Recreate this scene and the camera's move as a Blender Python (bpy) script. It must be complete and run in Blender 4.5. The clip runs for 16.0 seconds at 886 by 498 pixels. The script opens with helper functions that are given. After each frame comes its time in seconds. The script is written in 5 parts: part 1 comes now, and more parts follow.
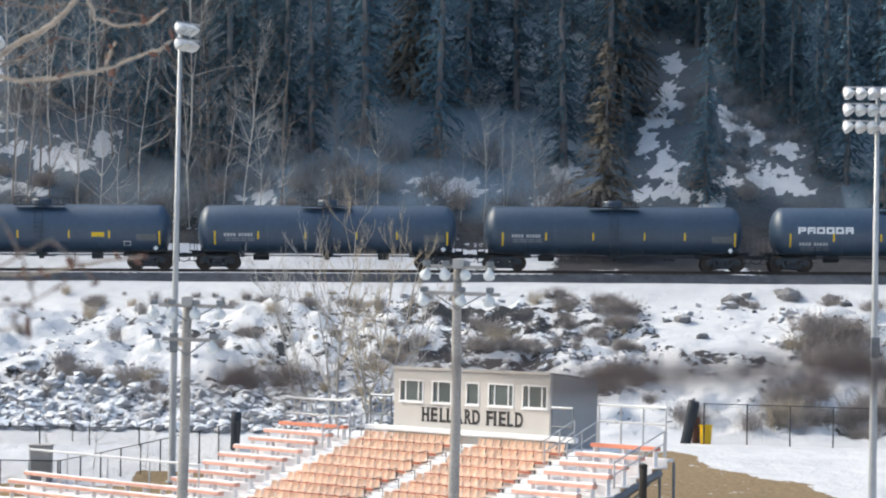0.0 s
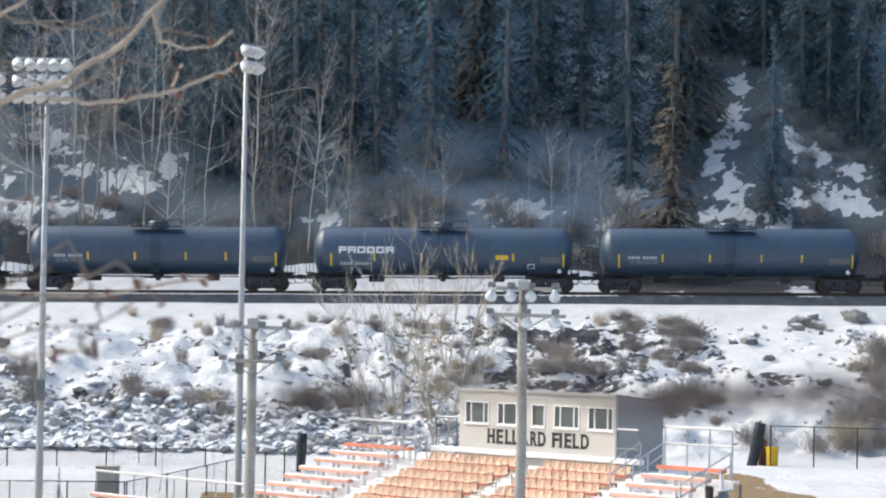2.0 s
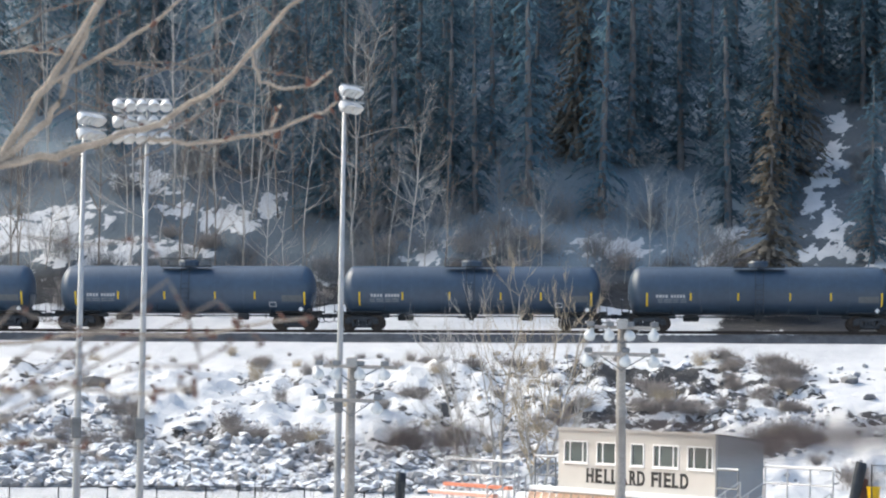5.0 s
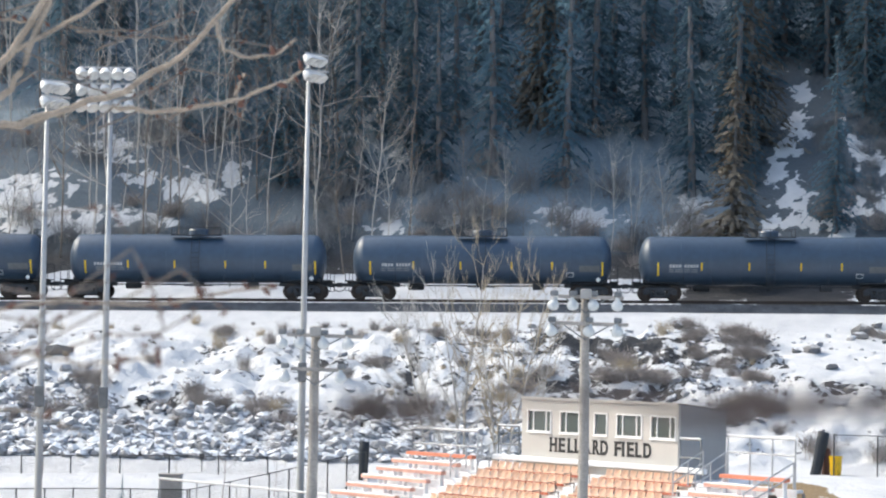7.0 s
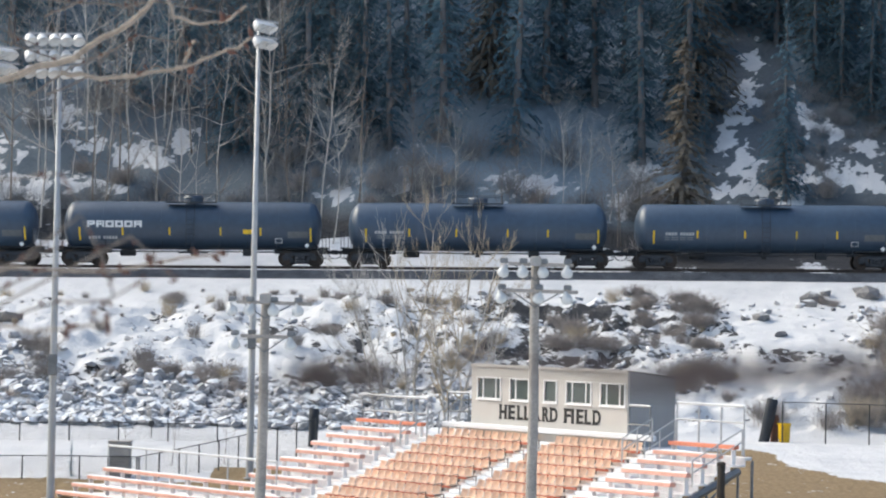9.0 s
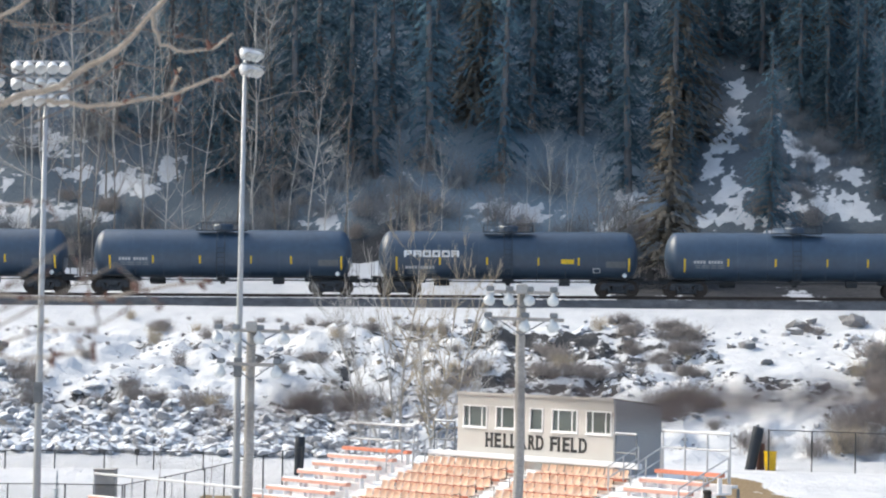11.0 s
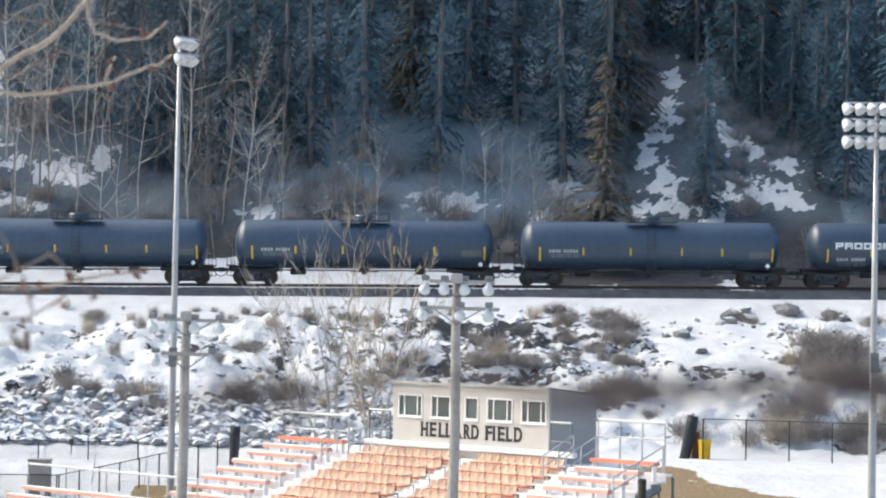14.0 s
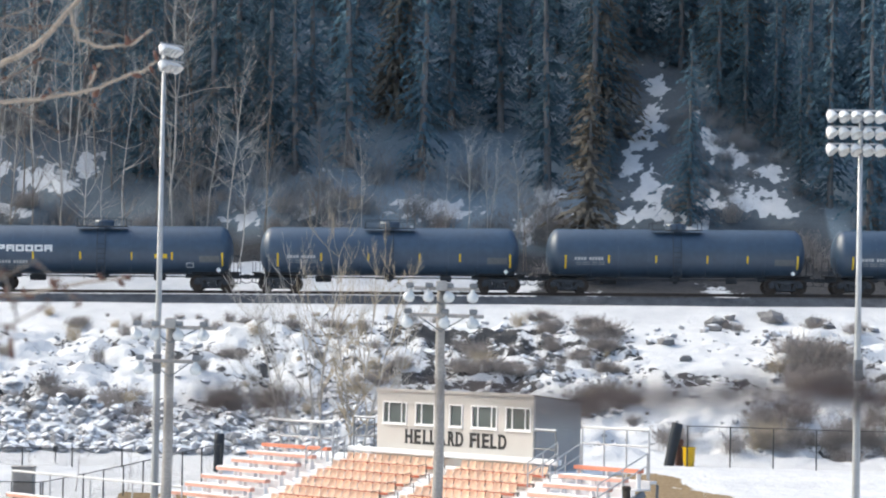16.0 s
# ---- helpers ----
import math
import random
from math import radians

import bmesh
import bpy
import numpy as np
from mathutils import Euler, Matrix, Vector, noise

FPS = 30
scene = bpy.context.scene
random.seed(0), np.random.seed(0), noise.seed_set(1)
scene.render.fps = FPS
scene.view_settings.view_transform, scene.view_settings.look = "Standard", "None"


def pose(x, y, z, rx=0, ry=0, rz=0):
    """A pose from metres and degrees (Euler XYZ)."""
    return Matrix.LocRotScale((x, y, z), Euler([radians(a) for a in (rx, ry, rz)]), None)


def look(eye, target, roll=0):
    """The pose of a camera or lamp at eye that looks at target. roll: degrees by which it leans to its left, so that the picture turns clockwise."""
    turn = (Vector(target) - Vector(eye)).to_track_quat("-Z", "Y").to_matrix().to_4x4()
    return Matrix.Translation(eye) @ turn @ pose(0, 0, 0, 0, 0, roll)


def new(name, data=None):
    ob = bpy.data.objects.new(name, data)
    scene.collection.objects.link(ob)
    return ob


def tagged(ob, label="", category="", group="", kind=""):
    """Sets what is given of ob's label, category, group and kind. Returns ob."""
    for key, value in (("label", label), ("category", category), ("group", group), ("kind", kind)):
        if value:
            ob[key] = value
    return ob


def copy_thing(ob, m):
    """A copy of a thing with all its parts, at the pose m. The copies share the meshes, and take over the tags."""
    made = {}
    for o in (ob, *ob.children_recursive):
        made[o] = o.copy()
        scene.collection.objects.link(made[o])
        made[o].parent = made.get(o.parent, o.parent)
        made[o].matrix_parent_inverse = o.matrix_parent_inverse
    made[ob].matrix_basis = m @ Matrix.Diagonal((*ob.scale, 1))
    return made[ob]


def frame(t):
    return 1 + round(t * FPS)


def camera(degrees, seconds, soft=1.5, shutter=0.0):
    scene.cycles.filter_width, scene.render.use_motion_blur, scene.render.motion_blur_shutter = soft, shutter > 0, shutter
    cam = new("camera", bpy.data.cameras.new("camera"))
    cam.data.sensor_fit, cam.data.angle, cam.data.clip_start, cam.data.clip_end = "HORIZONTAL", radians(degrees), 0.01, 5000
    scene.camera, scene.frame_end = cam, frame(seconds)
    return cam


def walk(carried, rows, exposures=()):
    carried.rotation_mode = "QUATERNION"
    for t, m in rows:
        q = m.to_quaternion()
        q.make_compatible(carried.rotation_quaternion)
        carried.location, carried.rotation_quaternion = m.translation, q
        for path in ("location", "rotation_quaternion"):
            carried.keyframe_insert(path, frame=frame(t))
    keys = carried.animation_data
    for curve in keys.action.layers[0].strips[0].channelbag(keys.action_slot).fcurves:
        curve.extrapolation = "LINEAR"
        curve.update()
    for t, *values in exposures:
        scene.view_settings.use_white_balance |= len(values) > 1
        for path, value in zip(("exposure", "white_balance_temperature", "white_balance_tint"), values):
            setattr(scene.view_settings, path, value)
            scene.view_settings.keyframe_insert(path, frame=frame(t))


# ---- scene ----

# ================= camera =================
# a camera on a rise across the field, panning over the stand and the railway
cam = camera(18.93, 16.0, 2.1)
EYE = (0.0, 0.0, 6.2)
ROWS = [
    (0.0, 0.000, 1.329, 0.990), (0.5, -0.098, 1.785, 0.990), (1.0, 0.474, 1.791, 1.010), (1.5, 0.792, 1.869, 1.020),
    (2.0, 1.421, 1.771, 1.010), (2.5, 2.036, 1.634, 0.980), (3.0, 2.652, 1.710, 0.960), (3.5, 3.145, 2.215, 0.940),
    (4.0, 3.396, 2.583, 0.920), (4.3, 3.470, 2.720, 0.930), (5.2, 3.560, 2.500, 0.980), (6.1, 3.440, 2.140, 1.020),
    (6.5, 3.256, 2.051, 1.040), (7.0, 2.766, 1.928, 1.060), (7.5, 2.457, 1.672, 1.080), (8.0, 2.004, 1.372, 1.090),
    (8.5, 1.784, 1.212, 1.100), (9.2, 1.640, 1.280, 1.110), (10.2, 1.500, 1.640, 1.120),
    (11.0, 1.388, 1.850, 1.120), (11.5, 1.202, 1.939, 1.110), (12.0, 0.792, 1.806, 1.090), (12.5, 0.457, 1.436, 1.060),
    (13.0, 0.266, 1.646, 1.060), (13.5, 0.064, 1.756, 1.070), (14.0, -0.012, 1.647, 1.070), (14.5, -0.045, 1.633, 1.070),
    (15.0, -0.159, 1.804, 1.080), (15.5, -0.302, 1.856, 1.090), (16.0, -0.345, 1.807, 1.090),
]
walk(cam, [(t, pose(*EYE, 90 + pitch, 0, yaw) @ pose(0, 0, 0, 0, 0, roll)) for t, yaw, pitch, roll in ROWS],
     [(t, 0.94 + e) for t, e in ((0.0, -0.05), (1.0, 0.05), (2.5, 0.02), (4.0, 0.12), (6.5, 0.13), (7.5, 0.0), (8.0, -0.12), (8.7, -0.12), (10.8, 0.0), (11.5, 0.22), (12.0, 0.20), (13.0, 0.07), (14.0, 0.10), (16.0, 0.10))])
# the far scene is sharp, the twigs close to the lens are not
cam.data.dof.use_dof = True
cam.data.dof.focus_distance = 135.0
cam.data.dof.aperture_fstop = 4.4

# ================= world, sun, exposure =================
SUN_EL, SUN_AZ = 42.0, -70.0      # degrees; azimuth from +y towards +x
world = bpy.data.worlds.new("sky")
scene.world = world
world.use_nodes = True
wn = world.node_tree.nodes
sky = wn.new("ShaderNodeTexSky")
sky.sky_type, sky.sun_disc = "NISHITA", False
sky.sun_elevation, sky.sun_rotation = radians(SUN_EL), radians(SUN_AZ)
sky.dust_density, sky.ozone_density = 5.0, 1.6
world.node_tree.links.new(sky.outputs["Color"], wn["Background"].inputs["Color"])
wn["Background"].inputs["Strength"].default_value = 0.15
sun = new("sun", bpy.data.lights.new("sun", "SUN"))
sun.data.energy, sun.data.angle, sun.data.color = 0.56, radians(0.6), (1.0, 0.91, 0.78)
sd = Vector((math.sin(radians(SUN_AZ)) * math.cos(radians(SUN_EL)), math.cos(radians(SUN_AZ)) * math.cos(radians(SUN_EL)), math.sin(radians(SUN_EL))))
sun.matrix_world = look(sd * 200, (0, 0, 0))
scene.view_settings.use_white_balance = True
scene.view_settings.white_balance_temperature = 6450
scene.view_settings.white_balance_tint = 4.0


# ================= materials =================
def mat(name, colour, rough=0.7, metal=0.0, var=0.25, scale=3.0, bump=0.15, fine=25.0, spec=0.5, tint=None, island=0.0, rnd=0.0):
    """Two scales of noise over a base colour, with relief; rnd varies the value from object to object."""
    m = bpy.data.materials.new(name)
    m.use_nodes = True
    nt = m.node_tree
    n, l = nt.nodes, nt.links
    p = n["Principled BSDF"]
    p.inputs["Roughness"].default_value, p.inputs["Metallic"].default_value = rough, metal
    p.inputs["Specular IOR Level"].default_value = spec
    tc = n.new("ShaderNodeTexCoord")
    a, b = n.new("ShaderNodeTexNoise"), n.new("ShaderNodeTexNoise")
    a.inputs["Scale"].default_value, a.inputs["Detail"].default_value = scale, 4
    b.inputs["Scale"].default_value, b.inputs["Detail"].default_value = fine, 3
    for t in (a, b):
        l.new(tc.outputs["Object"], t.inputs["Vector"])
    add = n.new("ShaderNodeMath")
    add.operation = "ADD"
    l.new(a.outputs["Fac"], add.inputs[0])
    l.new(b.outputs["Fac"], add.inputs[1])
    ramp = n.new("ShaderNodeMapRange")
    ramp.inputs["From Min"].default_value, ramp.inputs["From Max"].default_value = 0.6, 1.4
    l.new(add.outputs[0], ramp.inputs["Value"])
    mix = n.new("ShaderNodeMix")
    mix.data_type = "RGBA"
    dark = [c * (1 - var) for c in colour]
    light = [min(1, c * (1 + var)) for c in (tint or colour)]
    mix.inputs["A"].default_value, mix.inputs["B"].default_value = (*dark, 1), (*light, 1)
    l.new(ramp.outputs["Result"], mix.inputs["Factor"])
    out = mix.outputs["Result"]
    if rnd or island:
        src = n.new("ShaderNodeObjectInfo").outputs["Random"] if rnd else n.new("ShaderNodeNewGeometry").outputs["Random Per Island"]
        k = rnd or island
        mr = n.new("ShaderNodeMapRange")
        mr.inputs["To Min"].default_value, mr.inputs["To Max"].default_value = 1 - k, 1 + k
        l.new(src, mr.inputs["Value"])
        hsv = n.new("ShaderNodeHueSaturation")
        l.new(mr.outputs["Result"], hsv.inputs["Value"])
        l.new(out, hsv.inputs["Color"])
        out = hsv.outputs["Color"]
    l.new(out, p.inputs["Base Color"])
    if bump:
        bp = n.new("ShaderNodeBump")
        bp.inputs["Strength"].default_value, bp.inputs["Distance"].default_value = bump, 0.05
        l.new(add.outputs[0], bp.inputs["Height"])
        l.new(bp.outputs["Normal"], p.inputs["Normal"])
    return m


def snow_topped(name, colour, lo, hi, var=0.35, scale=1.5, rnd=0.0):
    """Stone or wood with settled snow on what faces the sky."""
    m = mat(name, colour, 0.85, var=var, scale=scale, bump=0.5, fine=9, rnd=rnd)
    n, l = m.node_tree.nodes, m.node_tree.links
    p = n["Principled BSDF"]
    base = p.inputs["Base Color"].links[0].from_socket
    geo, sep, noi = n.new("ShaderNodeNewGeometry"), n.new("ShaderNodeSeparateXYZ"), n.new("ShaderNodeTexNoise")
    noi.inputs["Scale"].default_value = 1.1
    l.new(geo.outputs["Position"], noi.inputs["Vector"])
    l.new(geo.outputs["Normal"], sep.inputs["Vector"])
    ad = n.new("ShaderNodeMath")
    ad.operation = "ADD"
    l.new(sep.outputs["Z"], ad.inputs[0])
    l.new(noi.outputs["Fac"], ad.inputs[1])
    mr = n.new("ShaderNodeMapRange")
    mr.inputs["From Min"].default_value, mr.inputs["From Max"].default_value = lo, hi
    l.new(ad.outputs[0], mr.inputs["Value"])
    mix = n.new("ShaderNodeMix")
    mix.data_type = "RGBA"
    l.new(mr.outputs["Result"], mix.inputs["Factor"])
    l.new(base, mix.inputs["A"])
    mix.inputs["B"].default_value = (0.74, 0.76, 0.78, 1)
    l.new(mix.outputs["Result"], p.inputs["Base Color"])
    return m


# black tank paint raised towards blue, with the air's haze mixed in
M_TANK = mat("hazed_tank_paint", (0.034, 0.062, 0.104), 0.44, var=0.2, scale=0.5, bump=0.02, fine=3, spec=0.7, rnd=0.12)
M_GEAR = mat("truck_steel", (0.045, 0.05, 0.058), 0.75, 0.2, var=0.4, scale=2, bump=0.2)
M_WHEEL = mat("wheel_steel", (0.06, 0.05, 0.045), 0.5, 0.7, var=0.3, scale=4)
M_YELLOW = mat("reflective_yellow", (0.75, 0.5, 0.02), 0.4, var=0.12, scale=3)
M_WHITE = mat("white_stencil", (0.72, 0.73, 0.73), 0.6, var=0.12, scale=3)
M_STENCIL = mat("worn_white_stencil", (0.42, 0.44, 0.46), 0.6, var=0.3, scale=8)
M_DIM = mat("faded_stencil", (0.2, 0.22, 0.24), 0.6, var=0.25, scale=4)
M_PANEL = mat("grey_panel", (0.12, 0.13, 0.14), 0.6, var=0.25, scale=3)
M_RAIL = mat("rail_steel", (0.06, 0.05, 0.046), 0.5, 0.8, var=0.3)
M_TIE = mat("creosoted_wood", (0.035, 0.028, 0.022), 0.9, var=0.4, scale=4)
M_BALLAST = mat("ballast", (0.085, 0.092, 0.105), 0.95, var=0.6, scale=1.2, bump=0.9, fine=14)
M_GALV = mat("galvanised_steel", (0.44, 0.45, 0.46), 0.55, 0.35, var=0.15, scale=2, bump=0.04)
M_LAMP = mat("lamp_housing", (0.66, 0.67, 0.67), 0.5, 0.1, var=0.15, scale=5, bump=0.03)
M_LENS = mat("lamp_lens", (0.58, 0.60, 0.60), 0.15, 0.0, var=0.1, scale=5, bump=0)
M_POLEWOOD = mat("weathered_pole_wood", (0.33, 0.305, 0.28), 0.9, var=0.35, scale=1.6, bump=0.4, fine=18)
M_FRONT = mat("pale_siding", (0.52, 0.50, 0.47), 0.75, var=0.06, scale=1.2, bump=0.05)
M_SIDE = mat("grey_siding", (0.33, 0.33, 0.33), 0.75, var=0.08, scale=1.2, bump=0.05)
M_ROOF = mat("roof_felt", (0.16, 0.15, 0.14), 0.9, var=0.3, scale=1)
M_FRAME = mat("white_window_vinyl", (0.8, 0.8, 0.8), 0.5, var=0.05, scale=4, bump=0.02)
M_BLACK = mat("black_letter_paint", (0.015, 0.015, 0.016), 0.6, var=0.2, scale=6, bump=0.02)
M_SEAT = mat("orange_seat_plastic", (0.92, 0.68, 0.52), 0.45, var=0.1, scale=5, bump=0.03, rnd=0.08, tint=(0.95, 0.77, 0.64))
# red-brown that paints the shade beneath the seat pans
M_BEAM_SHADE = mat("seat_shade_red", (0.42, 0.13, 0.075), 0.7, var=0.2, scale=2, bump=0.1)
M_FADED = mat("faded_bench_paint", (0.66, 0.36, 0.28), 0.65, var=0.25, scale=2.5, bump=0.1, rnd=0.12)
M_BENCH = mat("orange_bench_paint", (0.70, 0.24, 0.14), 0.6, var=0.2, scale=2.5, bump=0.1, rnd=0.12)
M_DECK = mat("pale_deck", (0.78, 0.78, 0.78), 0.7, var=0.2, scale=1.3, bump=0.15)
M_STEELB = mat("stand_steel", (0.20, 0.21, 0.22), 0.6, 0.5, var=0.3, scale=2)
M_DARKPOST = mat("dark_padding", (0.02, 0.026, 0.035), 0.7, var=0.3, scale=3)
M_YBARREL = mat("yellow_plastic", (0.80, 0.48, 0.0), 0.4, var=0.1, scale=3)
M_CONC = mat("concrete", (0.36, 0.35, 0.335), 0.9, var=0.25, scale=2, bump=0.3)
M_FENCE = mat("fence_steel", (0.07, 0.07, 0.07), 0.6, 0.5, var=0.2, scale=3)
M_BIRCH = mat("pale_bark", (0.46, 0.44, 0.41), 0.85, var=0.4, scale=2.5, bump=0.3, fine=14)
M_TWIG = mat("brown_twig", (0.20, 0.17, 0.145), 0.85, var=0.35, scale=3, bump=0.2)
M_WILLOW = mat("tan_twig", (0.44, 0.37, 0.27), 0.8, var=0.3, scale=3, bump=0.2)
M_SHRUB = mat("bare_shrub", (0.29, 0.26, 0.245), 0.9, var=0.4, scale=3, bump=0.2, rnd=0.2)
M_THICKET = mat("grey_brush", (0.23, 0.235, 0.245), 0.9, var=0.3, scale=1, bump=0.1, rnd=0.2)
M_NEARBARK = mat("near_bark", (0.34, 0.285, 0.23), 0.85, var=0.5, scale=6, bump=0.3, fine=60)
M_BUD = mat("bud_brown", (0.14, 0.068, 0.05), 0.8, var=0.3, scale=30)
M_DARKTWIG = mat("dark_twig", (0.07, 0.05, 0.045), 0.9, var=0.3, scale=20)
# needles lightened and blued to put the distant haze into their colour
M_NEEDLE = mat("hazed_spruce_needles", (0.12, 0.20, 0.255), 0.85, var=0.15, scale=0.35, bump=0, spec=0.2, rnd=0.3)
M_LARCH = mat("browned_needles", (0.20, 0.185, 0.16), 0.85, var=0.35, scale=0.5, bump=0, spec=0.2)
M_TRUNK = mat("conifer_bark", (0.15, 0.15, 0.155), 0.9, var=0.4, scale=2, bump=0.3)
M_ROCK = snow_topped("riprap_stone", (0.30, 0.30, 0.31), 0.98, 1.25, rnd=0.3)
M_BOULDER = snow_topped("boulder_stone", (0.15, 0.15, 0.155), 1.28, 1.5, rnd=0.2)
M_SNOW = mat("snow", (0.76, 0.78, 0.8), 0.75, var=0.05, scale=1.2, bump=0.25, fine=6)



def translucent(m, amount):
    """Thin moulded plastic lets some of the sun through."""
    n, l = m.node_tree.nodes, m.node_tree.links
    p, out = n["Principled BSDF"], n["Material Output"]
    t, x = n.new("ShaderNodeBsdfTranslucent"), n.new("ShaderNodeMixShader")
    l.new(p.inputs["Base Color"].links[0].from_socket, t.inputs["Color"])
    x.inputs[0].default_value = amount
    l.new(p.outputs[0], x.inputs[1])
    l.new(t.outputs[0], x.inputs[2])
    l.new(x.outputs[0], out.inputs["Surface"])


translucent(M_SEAT, 0.5)
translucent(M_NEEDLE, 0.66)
translucent(M_LARCH, 0.45)


def glass(name):
    m = bpy.data.materials.new(name)
    m.use_nodes = True
    p = m.node_tree.nodes["Principled BSDF"]
    p.inputs["Base Color"].default_value = (0.13, 0.155, 0.145, 1)
    p.inputs["Roughness"].default_value = 0.05
    p.inputs["Transmission Weight"].default_value = 0.3
    return m


M_GLASS = glass("window_glass")


def ground_material():
    """Snow, worn through to soil and dry grass where the sheet's 'bare' value and the noise meet."""
    m = bpy.data.materials.new("snow_and_soil")
    m.use_nodes = True
    n, l = m.node_tree.nodes, m.node_tree.links
    p = n["Principled BSDF"]
    p.inputs["Roughness"].default_value = 0.85
    p.inputs["Specular IOR Level"].default_value = 0.25
    geo = n.new("ShaderNodeNewGeometry")
    bare, brown, hazed_litter = n.new("ShaderNodeAttribute"), n.new("ShaderNodeAttribute"), n.new("ShaderNodeAttribute")
    bare.attribute_name, brown.attribute_name, hazed_litter.attribute_name = "bare", "brown", "hazed_litter"

    def noise_at(scale, detail=4):
        t = n.new("ShaderNodeTexNoise")
        t.inputs["Scale"].default_value, t.inputs["Detail"].default_value = scale, detail
        l.new(geo.outputs["Position"], t.inputs["Vector"])
        return t.outputs["Fac"]

    def blend(fac, a, b):
        x = n.new("ShaderNodeMix")
        x.data_type = "RGBA"
        for name, v in (("Factor", fac), ("A", a), ("B", b)):
            if isinstance(v, tuple):
                x.inputs[name].default_value = (*v, 1)
            else:
                l.new(v, x.inputs[name])
        return x.outputs["Result"]

    big, fine = noise_at(0.45, 5), noise_at(5.0)
    mid = noise_at(1.5, 4)
    both = n.new("ShaderNodeMix")
    both.inputs["Factor"].default_value = 0.5
    l.new(big, both.inputs["A"])
    l.new(mid, both.inputs["B"])
    speck = n.new("ShaderNodeMix")
    speck.inputs["Factor"].default_value = 0.3
    l.new(both.outputs["Result"], speck.inputs["A"])
    l.new(noise_at(4.2, 4), speck.inputs["B"])
    s = n.new("ShaderNodeMath")
    s.operation = "ADD"
    l.new(bare.outputs["Fac"], s.inputs[0])
    l.new(speck.outputs["Result"], s.inputs[1])
    fac = n.new("ShaderNodeMapRange")
    fac.inputs["From Min"].default_value, fac.inputs["From Max"].default_value = 0.945, 0.995
    l.new(s.outputs[0], fac.inputs["Value"])
    snow = blend(noise_at(0.6, 6), (0.45, 0.47, 0.50), (0.75, 0.75, 0.75))
    # soil colour cooled and darkened so that the verge looks shaded
    dark = blend(fine, (0.026, 0.027, 0.030), (0.072, 0.072, 0.075))
    grass = blend(fine, (0.15, 0.10, 0.05), (0.33, 0.25, 0.15))
    soil = blend(brown.outputs["Fac"], dark, grass)
    # old snow with needles and twigs under trees, tinted blue for shade and haze
    hazed_floor = blend(noise_at(9.0, 5), (0.11, 0.14, 0.165), (0.29, 0.36, 0.42))
    soil = blend(hazed_litter.outputs["Fac"], soil, hazed_floor)
    l.new(blend(fac.outputs["Result"], snow, soil), p.inputs["Base Color"])
    bp = n.new("ShaderNodeBump")
    bp.inputs["Strength"].default_value, bp.inputs["Distance"].default_value = 0.6, 0.3
    l.new(noise_at(1.7, 6), bp.inputs["Height"])
    crust = n.new("ShaderNodeBump")
    crust.inputs["Strength"].default_value, crust.inputs["Distance"].default_value = 0.5, 0.12
    l.new(noise_at(6.0, 5), crust.inputs["Height"])
    l.new(bp.outputs["Normal"], crust.inputs["Normal"])
    l.new(crust.outputs["Normal"], p.inputs["Normal"])
    return m


M_GROUND = ground_material()


# ================= mesh helpers =================
def link_mesh(name, bm, material, parent=None, label="", smooth=False):
    me = bpy.data.meshes.new(name)
    bm.to_mesh(me)
    bm.free()
    for mm in (material if isinstance(material, (list, tuple)) else [material]):
        me.materials.append(mm)
    if smooth:
        for f in me.polygons:
            f.use_smooth = True
    ob = new(name, me)
    ob.parent = parent
    if label:
        tagged(ob, label)
    return ob


def part(name, bm, material, parent, label="", smooth=False):
    return link_mesh(name, bm, material, parent, label, smooth)


def piece(name, mesh, parent, m):
    """An object of its own on shared mesh data."""
    ob = new(name, mesh)
    ob.parent = parent
    ob.matrix_basis = m
    return ob


def thing(name, m, label, category, group="", kind=""):
    ob = new(name)
    ob.empty_display_size = 0.2
    ob.matrix_basis = m
    return tagged(ob, label, category, group, kind)


def box(bm, x0, x1, y0, y1, z0, z1, bevel=0.0, m=None):
    mm = (m or Matrix()) @ Matrix.LocRotScale(((x0 + x1) / 2, (y0 + y1) / 2, (z0 + z1) / 2), None, (abs(x1 - x0), abs(y1 - y0), abs(z1 - z0)))
    r = bmesh.ops.create_cube(bm, size=1, matrix=mm)
    if bevel:
        es = list({e for v in r["verts"] for e in v.link_edges})
        bmesh.ops.bevel(bm, geom=es, offset=bevel, segments=1, affect="EDGES", profile=0.5)
    return bm


def tube(bm, pts, radii, sides=8, caps=True):
    """A round bar through points, with a radius at each."""
    pts = [Vector(p) for p in pts]
    if isinstance(radii, (int, float)):
        radii = [radii] * len(pts)
    rings = []
    for i, p in enumerate(pts):
        d = (pts[min(i + 1, len(pts) - 1)] - pts[max(i - 1, 0)]).normalized()
        side = d.cross(Vector((0, 0, 1)) if abs(d.z) < 0.9 else Vector((1, 0, 0))).normalized()
        up = side.cross(d)
        rings.append([bm.verts.new(p + (side * math.cos(k * math.tau / sides) + up * math.sin(k * math.tau / sides)) * radii[i]) for k in range(sides)])
    for a, b in zip(rings, rings[1:]):
        for k in range(sides):
            bm.faces.new((a[k], a[(k + 1) % sides], b[(k + 1) % sides], b[k]))
    if caps and sides > 2:
        bm.faces.new(rings[0][::-1])
        bm.faces.new(rings[-1])
    return bm


